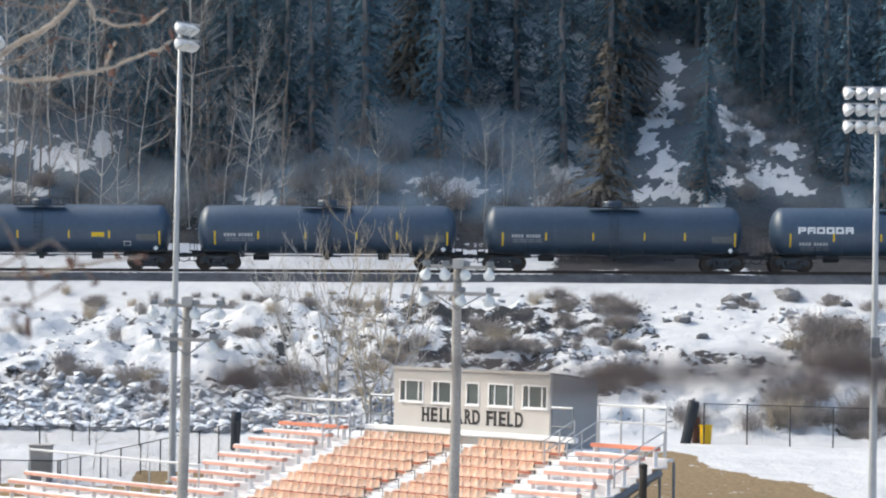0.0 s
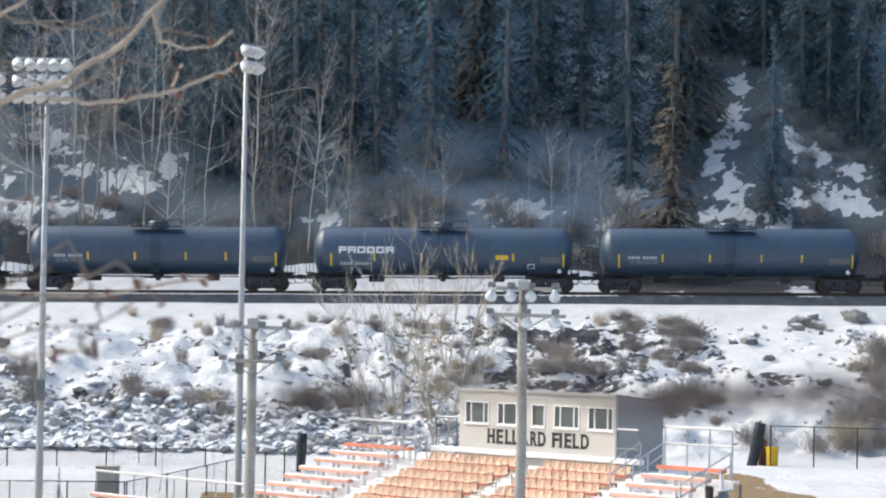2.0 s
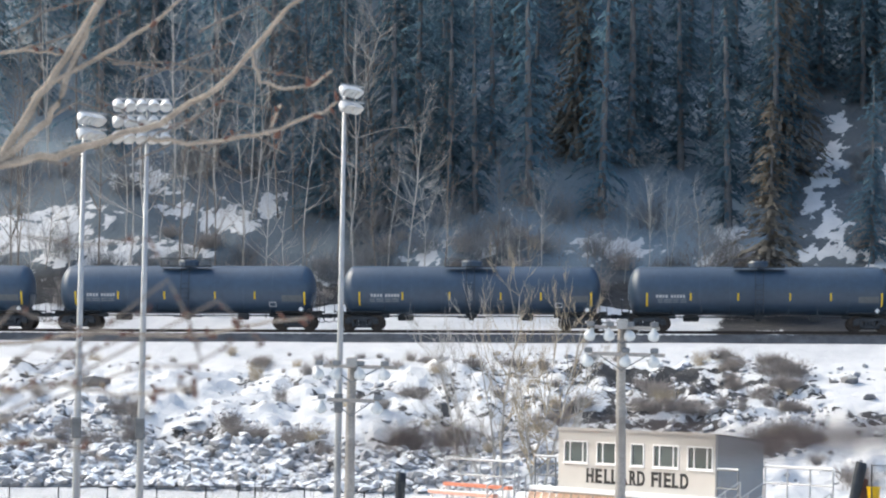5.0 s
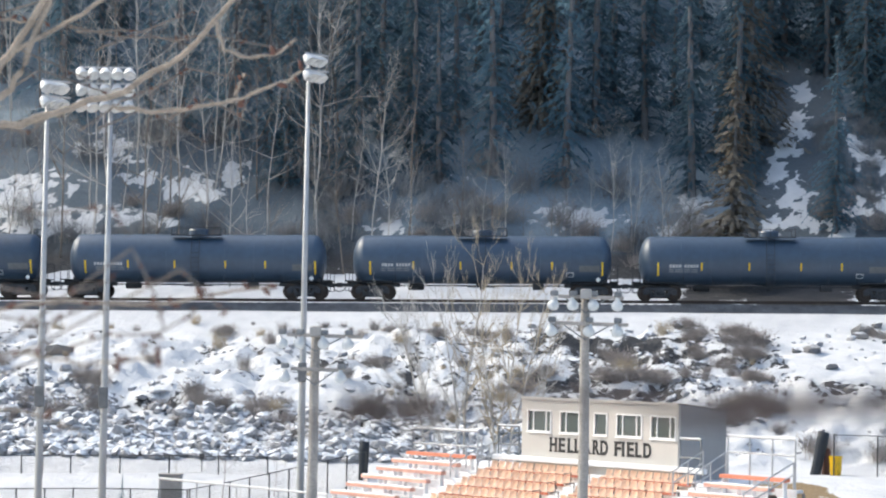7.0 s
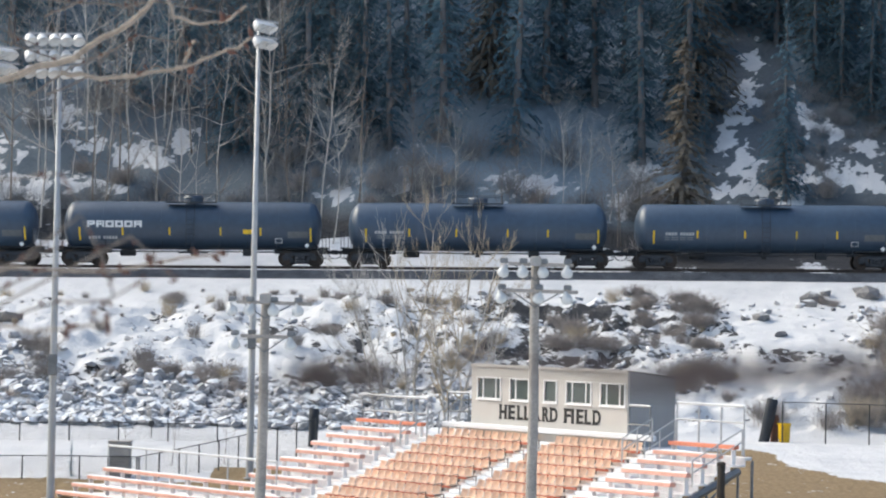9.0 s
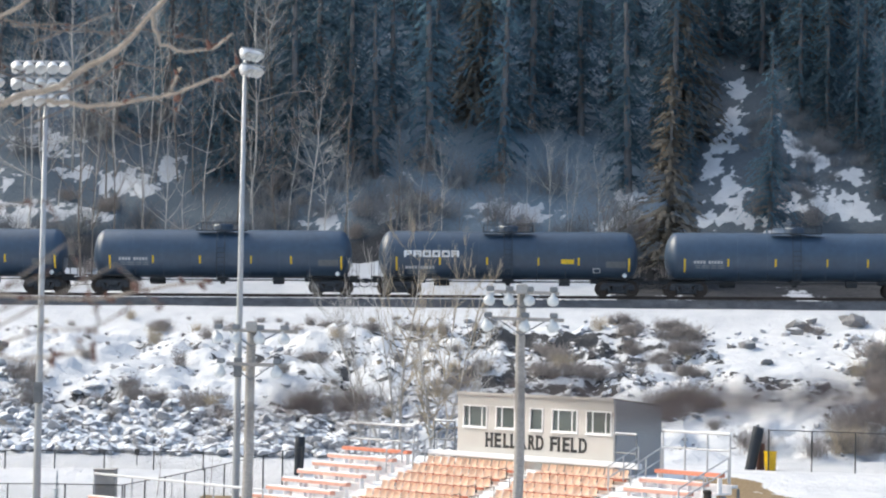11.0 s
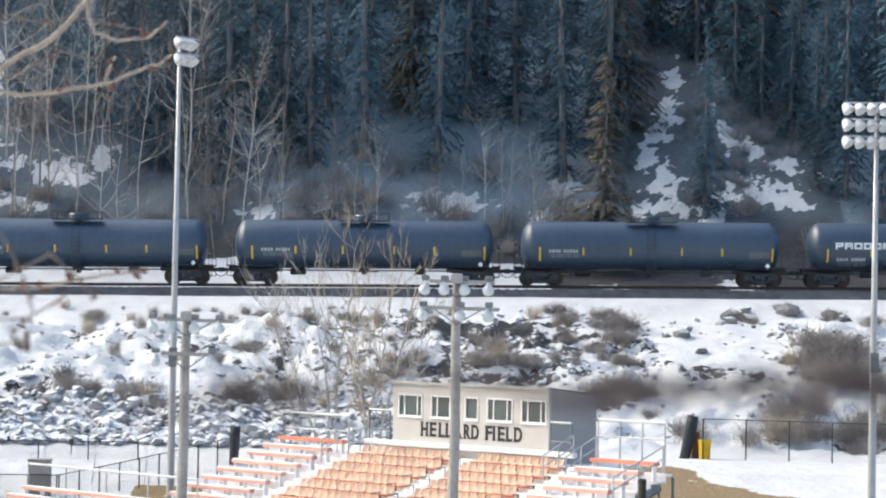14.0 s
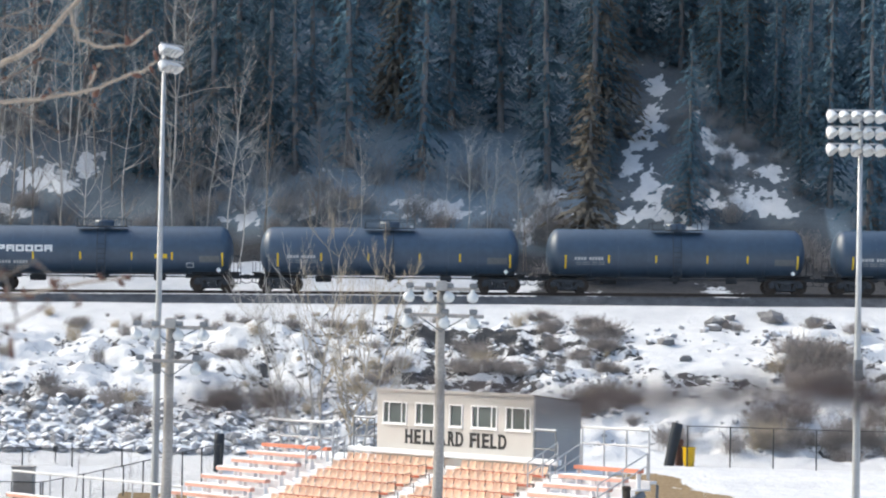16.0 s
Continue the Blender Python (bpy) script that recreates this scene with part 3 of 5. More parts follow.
def car_pose(k, t):
    x = LEAD + SPEED * t + 0.0105 * t * (14.5 - t) + PITCH * (11 - k)
    return pose(x, TRACK_Y, rail_z(x), 0, -GRADE, 0)


def motions():
    turn = math.degrees(SPEED / 0.46)
    n = 240
    for k, c in enumerate(train):
        walk(c, [(float(t), car_pose(k, t)) for t in range(17)])
        for tr in c.children:
            if tr.name.startswith("truck"):
                for ws in tr.children:
                    home = ws.location.copy()
                    walk(ws, [(16.0 * i / n, pose(*home, 0, turn * 16.0 * i / n, 0)) for i in range(n + 1)])


# ================= the stand =================
STAND = Matrix.Translation(ST_O) @ pose(0, 0, 0, 0, 0, -ST_A)
ROWS_N, TREAD, RISE = 13, 0.82, 0.33
stand = thing("grandstand", STAND, "open grandstand with orange seats, benches and snowy treads", "grandstand")


def row_y(i):
    return -0.6 - TREAD * i


def row_z(i):
    return -0.80 - RISE * i          # tread level


def build_tiers():
    """Treads and risers of one section, each row a part."""
    for i in range(ROWS_N):
        y0, y1, z = row_y(i) - 0.42, row_y(i) + 0.40, row_z(i)
        spans = [(-7.2, 11.25), (11.25, 16.3)]
        if i >= 8:
            spans[0] = (-17.6, 11.25)
        for a, b in spans:
            bm = B()
            box(bm, a, b, y0, y1, z - 0.06, z, 0.01)
            box(bm, a, b, y1 - 0.03, y1, z + 0.002, z + RISE - 0.062)
            part("tread", bm, M_DECK, stand)
    # landing before the press box
    bm = B()
    box(bm, -7.4, 11.3, -0.2, 3.4, -0.62, -0.5, 0.02)
    box(bm, 11.3, 16.3, -0.2, 0.15, -0.62, -0.5, 0.02)
    part("landing", bm, M_DECK, stand)
    bm = B()
    box(bm, -1.6, 11.3, -0.32, -0.002, -0.16, 0.06, 0.04)
    part("ledge", bm, M_SNOW, stand, "snow-covered ledge")
    # snow lying on the steps of the three stairs
    for x0, x1 in ((-2.35, -1.5), (4.8, 5.8), (11.3, 12.6)):
        for i in range(ROWS_N):
            for q in (0, 1):
                bm = B()
                z = row_z(i) + 0.165 * q
                box(bm, x0, x1, row_y(i) - 0.42 + 0.41 * q, row_y(i) + 0.39, z + 0.004, z + 0.15, 0.02)
                part("step", bm, M_SNOW if (i + q) % 3 else M_DECK, stand)
    # undercarriage
    for x in (-7.0, -3.0, 1.0, 5.0, 9.0, 12.9, 16.3):
        bm = B()
        for i in range(0, ROWS_N, 2):
            tube(bm, [(x, row_y(i), -7), (x, row_y(i), row_z(i) - 0.07)], 0.05, 6)
        tube(bm, [(x, row_y(0), row_z(0) - 0.2), (x, row_y(ROWS_N - 1), row_z(ROWS_N - 1) - 0.2)], 0.16 if x > 16 else 0.07, 6)
        tube(bm, [(x, row_y(0), -1.0), (x, row_y(8), -5.6)], 0.045, 6)
        part("frame", bm, M_STEELB, stand)
    for y in (0.05,):
        for x in (-7.2, -1.4, 4.5, 11.2, 16.4):
            bm = B()
            tube(bm, [(x, y, -7), (x, y, -0.62)], 0.06, 6)
            part("leg", bm, M_STEELB, stand)


build_tiers()


def seat_mesh():
    """A moulded bucket seat on a bracket: x across, -y to the front."""
    bm = B()
    prof = [(-0.40, 0.385), (-0.36, 0.42), (-0.22, 0.41), (-0.06, 0.40), (0.0, 0.44), (0.05, 0.58), (0.08, 0.74), (0.075, 0.765)]
    prof = [(y, z * 0.80) for y, z in prof]
    wid = [0.16, 0.185, 0.20, 0.195, 0.19, 0.195, 0.185, 0.15]
    for dz in (0.0, -0.022):
        grid = []
        for (y, z), w in zip(prof, wid):
            grid.append([bm.verts.new((w * s, y + (0.02 if dz and z > 0.36 else 0) - (0.10 if z > 0.34 else 0.0) * s * s, z + (dz if z < 0.4 else 0) + 0.03 * s * s)) for s in (-1, -0.55, 0, 0.55, 1)])
        for a, b in zip(grid, grid[1:]):
            for k in range(4):
                q = (a[k], a[k + 1], b[k + 1], b[k])
                bm.faces.new(q if not dz else q[::-1])
    return bm


def build_seats():
    bm = seat_mesh()
    me = bpy.data.meshes.new("seat")
    bm.to_mesh(me)
    bm.free()
    me.materials.append(M_SEAT)
    for f in me.polygons:
        f.use_smooth = True
    bm = B()
    box(bm, -0.03, 0.03, -0.3, 0.05, 0.27, 0.305)
    box(bm, -0.03, 0.03, -0.02, 0.03, 0.0, 0.29)
    br = bpy.data.meshes.new("bracket")
    bm.to_mesh(br)
    bm.free()
    br.materials.append(M_STEELB)
    for i in range(10):
        # beam set forward as a dark strip, for the shade under each row
        bm = B()
        for a, b in ((-1.42, 4.65), (5.9, 11.2)):
            box(bm, a, b, -0.44, -0.38, 0.20, 0.30, 0.008)
        sec = part("seat_beam", bm, M_BEAM_SHADE, stand, "red-brown beam coloured as under-seat shade, with moulded orange seats")
        sec.matrix_basis = pose(0, row_y(i) + 0.18, row_z(i) - 0.03)
        for x0, x1 in ((-1.18, 4.5), (6.1, 11.1)):
            n = int((x1 - x0) / 0.465)
            for k in range(n + 1):
                piece("seat", me, sec, pose(x0 + k * 0.465, random.uniform(-0.01, 0.01), 0, random.uniform(-2, 2), 0, random.uniform(-1.5, 1.5)))
                if k % 2 == 0:
                    piece("bracket", br, sec, pose(x0 + k * 0.465 + 0.23, 0, 0))


build_seats()


def bench(x0, x1, i):
    y, z = row_y(i), row_z(i)
    bm = B()
    box(bm, x0, x1, y - 0.14, y + 0.14, z + 0.60, z + 0.75, 0.012)
    b = part("bench_plank", bm, M_FADED if i else M_BENCH, stand, "faded pinkish-orange bench plank" if i else "bright orange bench plank")
    n = max(2, int((x1 - x0) / 1.25))
    for k in range(n + 1):
        x = x0 + 0.15 + (x1 - x0 - 0.3) * k / n
        bm = B()
        box(bm, x - 0.03, x + 0.03, y - 0.1, y + 0.1, z, z + 0.60)
        part("bench_bracket", bm, M_DECK, b, "pale bench bracket")
    bm = B()
    segs = int((x1 - x0) / 0.3)
    lo, hi = [], []
    for k in range(segs + 1):
        x = x0 + 0.02 + (x1 - x0 - 0.04) * k / segs
        t = 0.02 + 0.05 * max(0, noise.noise((x * 0.6, y, 4)) + 0.35)
        lo.append([bm.verts.new((x, y - 0.10, z + 0.751)), bm.verts.new((x, y + 0.13, z + 0.751))])
        hi.append([bm.verts.new((x, y - 0.07, z + 0.75 + t)), bm.verts.new((x, y + 0.11, z + 0.75 + t * 0.9))])
    for k in range(segs):
        for q in ((lo[k][0], lo[k + 1][0], hi[k + 1][0], hi[k][0]), (hi[k][0], hi[k + 1][0], hi[k + 1][1], hi[k][1]), (hi[k][1], hi[k + 1][1], lo[k + 1][1], lo[k][1])):
            bm.faces.new(q)
    if i:
        part("bench_snow", bm, M_SNOW, b, "melting snow along the plank")
    else:
        bm.free()


for i in range(ROWS_N):
    bench(-7.05 if i < 8 else -17.4, -2.45, i)
    bench(12.68, 16.2, i)


def railing(pts, z0, levels, snow=True, name="railing", r=0.035, material=None):
    """Posts at the points, tubes between them at the given levels over z0."""
    ob = None
    bm = B()
    tube(bm, [(pts[0][0], pts[0][1], levels[0]), (pts[-1][0], pts[-1][1], levels[0])], r, 8)
    ob = part(name, bm, material or M_GALV, stand, "galvanised tube railing")
    for p in pts:
        bm = B()
        tube(bm, [(p[0], p[1], z0), (p[0], p[1], levels[0] - r)], r, 8)
        part("post", bm, material or M_GALV, ob)
    for a, b in zip(pts, pts[1:]):
        for z in levels[1:]:
            bm = B()
            tube(bm, [(a[0], a[1], z), (b[0], b[1], z)], r, 8)
            part("rail_tube", bm, M_GALV if not material else material, ob)
        if snow:
            bm = B()
            tube(bm, [(a[0], a[1], levels[0] + r + 0.012), (b[0], b[1], levels[0] + r + 0.012)], 0.032, 6)
            part("rail_snow", bm, M_SNOW, ob, "thin line of snow")
    return ob


railing([(-7.35, -0.15), (-5.8, -0.15), (-4.2, -0.15), (-2.73, -0.15)], -0.5, [0.96, 0.3])
railing([(-1.53, 0.0), (-0.18, 0.0)], -0.5, [1.27, 0.5], material=M_STEELB)
railing([(9.98, -0.25), (11.17, -0.25)], -0.5, [1.17, 0.45], material=M_STEELB)
railing([(12.55, -0.15), (13.75, -0.15), (14.95, -0.15), (16.15, -0.15)], -0.5, [1.39, 0.78])
railing([(-7.35, -0.15), (-7.35, 1.6)], -0.5, [0.96, 0.3], False)
railing([(-17.5, -6.9), (-14.4, -6.9), (-11.2, -6.9), (-8.0, -6.9), (-4.4, -6.9)], -3.4, [-1.72], True)


def stair_rail(x, y0, z0, y1, z1):
    bm = B()
    for z in (0.0, -0.45):
        tube(bm, [(x, y0, z0 + z), (x, y1, z1 + z)], 0.03, 8)
    for k in range(3):
        f = k / 2
        y, z = y0 + (y1 - y0) * f, z0 + (z1 - z0) * f
        tube(bm, [(x, y, z - 0.95), (x, y, z)], 0.03, 8)
    part("stair_rail", bm, M_GALV, stand, "sloping galvanised handrail")


stair_rail(-2.42, -0.2, 0.75, -1.9, 0.0)
stair_rail(-1.6, 0.2, 0.75, -1.1, 0.15)
stair_rail(11.35, -0.3, 0.75, -1.9, 0.0)
stair_rail(12.6, -0.3, 0.75, -1.9, 0.0)
stair_rail(16.5, -0.6, 0.55, -3.2, -0.55)
# arm posts beside the middle stair
for i in range(1, ROWS_N - 2):
    for x in (4.72, 5.85):
        bm = B()
        tube(bm, [(x, row_y(i) + 0.1, row_z(i)), (x, row_y(i) + 0.1, row_z(i) + 0.72), (x, row_y(i) - 0.35, row_z(i) + 0.66)], 0.03, 6)
        part("aisle_post", bm, M_TWIG, stand, "brown end bracket")


# ---- press box ----
def build_press_box():
    pb = thing("press_box", STAND, "pale flat-roofed press box with white windows and black lettering", "press box")
    W_, D_, H_ = 9.6, 2.62, 2.50
    wins = [(0.44, 1.86), (2.53, 3.93), (4.66, 5.36), (6.02, 7.44), (8.06, 9.42)]
    z0, z1 = 1.16, 1.97
    bm = B()
    box(bm, 0, W_, 0, 0.12, -0.5, z0)
    box(bm, 0, W_, 0, 0.12, z1, H_)
    xs = [0] + [v for w in wins for v in w] + [W_]
    for a, b in zip(xs[::2], xs[1::2]):
        box(bm, a, b, 0, 0.12, z0, z1)
    part("front_wall", bm, M_FRONT, pb)
    for x0, x1 in ((-0.003, 0.12), (W_ - 0.12, W_ + 0.003)):
        bm = B()
        vs = [bm.verts.new((x, y, z)) for x in (x0, x1) for y, z in ((0.121, -0.5), (D_, -0.5), (D_, H_ - 0.28), (0.121, H_ - 0.01))]
        for q in ((0, 1, 2, 3), (7, 6, 5, 4), (0, 4, 5, 1), (1, 5, 6, 2), (2, 6, 7, 3), (3, 7, 4, 0)):
            bm.faces.new([vs[k] for k in q])
        bmesh.ops.recalc_face_normals(bm, faces=bm.faces)
        part("side_wall", bm, M_SIDE, pb, "plain grey side wall")
    bm = B()
    box(bm, 0.12, W_ - 0.12, D_ - 0.12, D_, -0.5, H_ - 0.3)
    part("back_wall", bm, M_SIDE, pb)
    bm = B()
    box(bm, 0.12, W_ - 0.12, 0.12, D_ - 0.12, -0.5, -0.4)
    part("floor", bm, M_DECK, pb)
    bm = B()
    vs = [bm.verts.new((x, y, z)) for x in (-0.01, W_ + 0.02) for y, z in ((-0.04, H_ + 0.002), (D_ + 0.1, H_ - 0.28), (D_ + 0.1, H_ - 0.22), (-0.04, H_ + 0.06))]
    for q in ((0, 1, 2, 3), (7, 6, 5, 4), (0, 4, 5, 1), (1, 5, 6, 2), (2, 6, 7, 3), (3, 7, 4, 0)):
        bm.faces.new([vs[k] for k in q])
    bmesh.ops.recalc_face_normals(bm, faces=bm.faces)
    part("roof", bm, M_ROOF, pb, "dark felt roof")
    bm = B()
    box(bm, -0.015, W_ + 0.025, -0.065, -0.043, H_ - 0.05, H_ + 0.065)
    part("fascia", bm, M_FRONT, pb, "pale roof edge board")
    for a, b in wins:
        bm = B()
        t = 0.06
        for q in ((a - t, b + t, z0 - t, z0), (a - t, b + t, z1, z1 + t), (a - t, a, z0, z1), (b, b + t, z0, z1)):
            box(bm, q[0], q[1], -0.035, 0.06, q[2], q[3])
        w = part("window_frame", bm, M_FRAME, pb, "white window frame")
        ms = [a + 0.30, b - 0.30] if b - a > 1 else []
        for x in ms:
            bm = B()
            box(bm, x - 0.03, x + 0.03, 0.0, 0.05, z0, z1)
            part("mullion", bm, M_FRAME, w)
        es = [a] + ms + [b]
        for p, q in zip(es, es[1:]):
            bm = B()
            box(bm, p + 0.031, q - 0.031, 0.03, 0.04, z0 + 0.002, z1 - 0.002)
            part("pane", bm, M_GLASS, w, "dark reflecting pane")
        bm = B()
        box(bm, a - 0.09, b + 0.09, -0.07, 0.0, z0 - 0.11, z0 - 0.062)
        part("sill", bm, M_FRAME, w)
    # lettering
    word = "HELLARD FIELD"
    spots = ((1.85, 0.43), (2.42, 0.40), (2.98, 0.36), (3.42, 0.36), (3.88, 0.52), (4.55, 0.40), (5.02, 0.44), None, (5.88, 0.38), (6.29, 0.21), (6.63, 0.40), (7.12, 0.36), (7.60, 0.45))
    for ch, spot in zip(word, spots):
        x, lw = spot or (0, 0)
        if ch != " ":
            cu = bpy.data.curves.new("letter", "FONT")
            cu.body, cu.size, cu.extrude, cu.offset = ch, 1.0, 0.012, 0.028
            tmp = new("letter_tmp", cu)
            me = bpy.data.meshes.new_from_object(tmp)
            bpy.data.objects.remove(tmp)
            co = np.array([v.co[:] for v in me.vertices])
            lo, hi = co.min(0), co.max(0)
            k = (lw / (hi[0] - lo[0]) if ch != "I" else 0.13 / (hi[0] - lo[0]))
            h = 0.60 / (hi[1] - lo[1])
            for v in me.vertices:
                a, b, c = v.co
                v.co = ((a - lo[0]) * k + (0.03 if ch == "I" else 0), -0.012 + c * -1, (b - lo[1]) * h)
            bm = B()
            bm.from_mesh(me)
            # slab serifs at the feet and heads of the stems
            stems = {"H": (0.05, lw - 0.05), "E": (0.05,), "L": (0.05,), "A": (0.03, lw - 0.03), "R": (0.05, lw - 0.04), "D": (0.05,), "F": (0.05,), "I": (0.095,)}[ch]
            for s in stems:
                for zz in (0.0, 0.54):
                    if (ch in "AR" and zz > 0 and s > 0.04 and not (ch == "R" and s < 0.1)) or (ch == "A" and zz > 0):
                        continue
                    box(bm, s - 0.085, s + 0.085, -0.022, -0.003, zz, zz + 0.06)
            ob = part("letter", bm, M_BLACK, pb)
            ob.matrix_basis = pose(x, 0, 0.31)
            bpy.data.meshes.remove(me)
    return pb


build_press_box()


# ================= light poles =================
def lamp_head(bm, m):
    """A dished floodlight with a visor, facing +x and a little down."""
    m = m @ pose(0, 0, 0, 0, 90 + 50, 0)
    lathe(bm, [(0, -0.26), (0.08, -0.25), (0.17, -0.17), (0.235, -0.02), (0.265, 0.10), (0.275, 0.16), (0.25, 0.16), (0.2, 0.10), (0, 0.07)], 16, m)


def flood_pole(x, y, ztop, edge_on, z_rows, label):
    zb = height(x, y)
    p = thing("light_pole", pose(x, y, zb), label, "light pole", "floodlight poles round the field")
    h = ztop - zb
    bm = B()
    lathe(bm, [(0, -0.3), (0.19, -0.3), (0.18, 0.02), (0.135, h * 0.5), (0.085, h), (0, h)], 16)
    part("pole", bm, M_GALV, p, smooth=True)
    bm = B()
    lathe(bm, [(0, -0.02), (0.28, -0.02), (0.28, 0.05), (0, 0.05)], 12)
    part("base_plate", bm, M_GALV, p)
    for z in z_rows:
        bm = B()
        arm = pose(0, 0, z - zb + 0.26)
        if edge_on:
            tube(bm, [arm @ Vector((-0.1, -0.7, 0)), arm @ Vector((0.85, 0.7, 0))], 0.04, 6)
            tube(bm, [arm @ Vector((0, 0, 0)), arm @ Vector((0.37, 0, 0))], 0.05, 6)
        else:
            tube(bm, [arm @ Vector((-1.42, 0, 0)), arm @ Vector((0.95, 0, 0))], 0.045, 6)
        a = part("crossarm", bm, M_GALV, p)
        for k in range(5):
            bm = B()
            if edge_on:
                px, py = 0.02 + 0.13 * k, -0.6 + 0.3 * k
                lamp_head(bm, Matrix.Translation((px, py, z - zb)) @ pose(0, 0, 0, 0, 0, random.uniform(-30, 0)))
                tube(bm, [(px * 0.9, py, z - zb + 0.24), (px, py, z - zb + 0.1)], 0.03, 5)
            else:
                xx = -1.28 + 0.52 * k
                lamp_head(bm, Matrix.Translation((xx, -0.18, z - zb)) @ pose(0, 0, 0, 0, 0, (-35, -50, -60, -65, -70)[k]))
                tube(bm, [(xx, 0, z - zb + 0.26), (xx, -0.1, z - zb + 0.1)], 0.03, 5)
            part("lamp", bm, M_LAMP, p, smooth=True)
    bm = B()
    box(bm, -0.19, 0.19, -0.34, -0.08, 6.0, 6.9, 0.03)
    part("control_box", bm, M_STEELB, p, "grey control box")
    return p


flood_pole(-12.36, 123.0, 19.1, True, (19.05, 18.3), "tall galvanised floodlight pole with clustered white lamps")
flood_pole(18.4, 113.0, 15.98, False, (15.75, 15.05, 14.32), "tall galvanised floodlight pole with three lamp rows")
flood_pole(-19.85, 113.0, 17.55, False, (17.3, 16.6, 15.9), "tall galvanised floodlight pole with three lamp rows")
flood_pole(-22.6, 113.0, 16.95, True, (16.7, 16.03), "tall galvanised floodlight pole with clustered white lamps")


def hung_lamp(bm, x, y, z):
    lathe(bm, [(0, 0.26), (0.07, 0.26), (0.08, 0.17), (0.14, 0.13), (0.19, 0.05), (0.205, -0.03), (0.18, -0.12), (0.11, -0.175), (0, -0.195)], 16, Matrix.Translation((x, y, z)) @ pose(0, 0, 0, random.uniform(-14, 14), random.uniform(-24, 24), 0) @ Matrix.Diagonal((0.88, 0.88, 0.9, 1)))


def wood_pole(x, y, ztop, lean, arms, label):
    zb = height(x, y)
    p = thing("utility_pole", pose(x, y, zb), label, "utility pole", "wooden lamp poles")
    h = ztop - zb
    bm = B()
    n = 10
    tube(bm, [(lean * k / n + 0.015 * math.sin(k * 1.3), 0, -0.4 + (h + 0.4) * k / n) for k in range(n + 1)], [0.185 - 0.05 * k / n for k in range(n + 1)], 14)
    part("pole", bm, M_POLEWOOD, p, smooth=True)
    for z, x0, x1, lamps, dz in arms:
        zz = z - zb
        bm = B()
        box(bm, lean + x0, lean + x1, -0.24, -0.13, zz - 0.055, zz + 0.055, 0.01, pose(0, 0, 0, 0, 0.8, 0))
        a = part("crossarm", bm, M_POLEWOOD, p)
        for s in (x0 * 0.62, x1 * 0.62):
            bm = B()
            tube(bm, [(lean + s, -0.19, zz - 0.05), (lean, -0.17, zz - 0.48)], 0.02, 5)
            part("brace", bm, M_STEELB, a)
        for lx in lamps:
            bm = B()
            hung_lamp(bm, lean + lx, -0.2, zz + dz)
            part("lamp", bm, M_LENS, p, "white bowl floodlight", smooth=True)
            bm = B()
            box(bm, lean + lx - 0.10, lean + lx + 0.14, -0.3, -0.1, zz + dz + 0.26, zz + dz + 0.42, 0.03)
            part("ballast_box", bm, M_GALV if dz < 0 and len(arms) > 2 else M_STEELB, p)
    bm = B()
    box(bm, lean - 0.17, lean + 0.17, -0.32, -0.14, h - 0.3, h - 0.02, 0.02)
    part("junction_box", bm, M_CONC, p, "grey junction box")
    return p


wood_pole(-7.74, 80.0, 6.5, 0.09, [(6.22, -1.0, 1.28, (-1.02, -0.48, 0.24, 0.98), -0.24), (5.2, -0.85, 0.95, (-0.92, 0.78), -0.24)], "leaning wooden pole with two crossarms of floodlights")
wood_pole(0.46, 80.0, 7.77, 0.0, [(7.52, -0.98, 0.98, (-0.97, -0.39, 0.22, 0.94), -0.24), (6.72, -1.05, 1.15, (-1.02, 0.1, 0.95), -0.22)], "weathered wooden pole with bowl floodlights on crossarms")


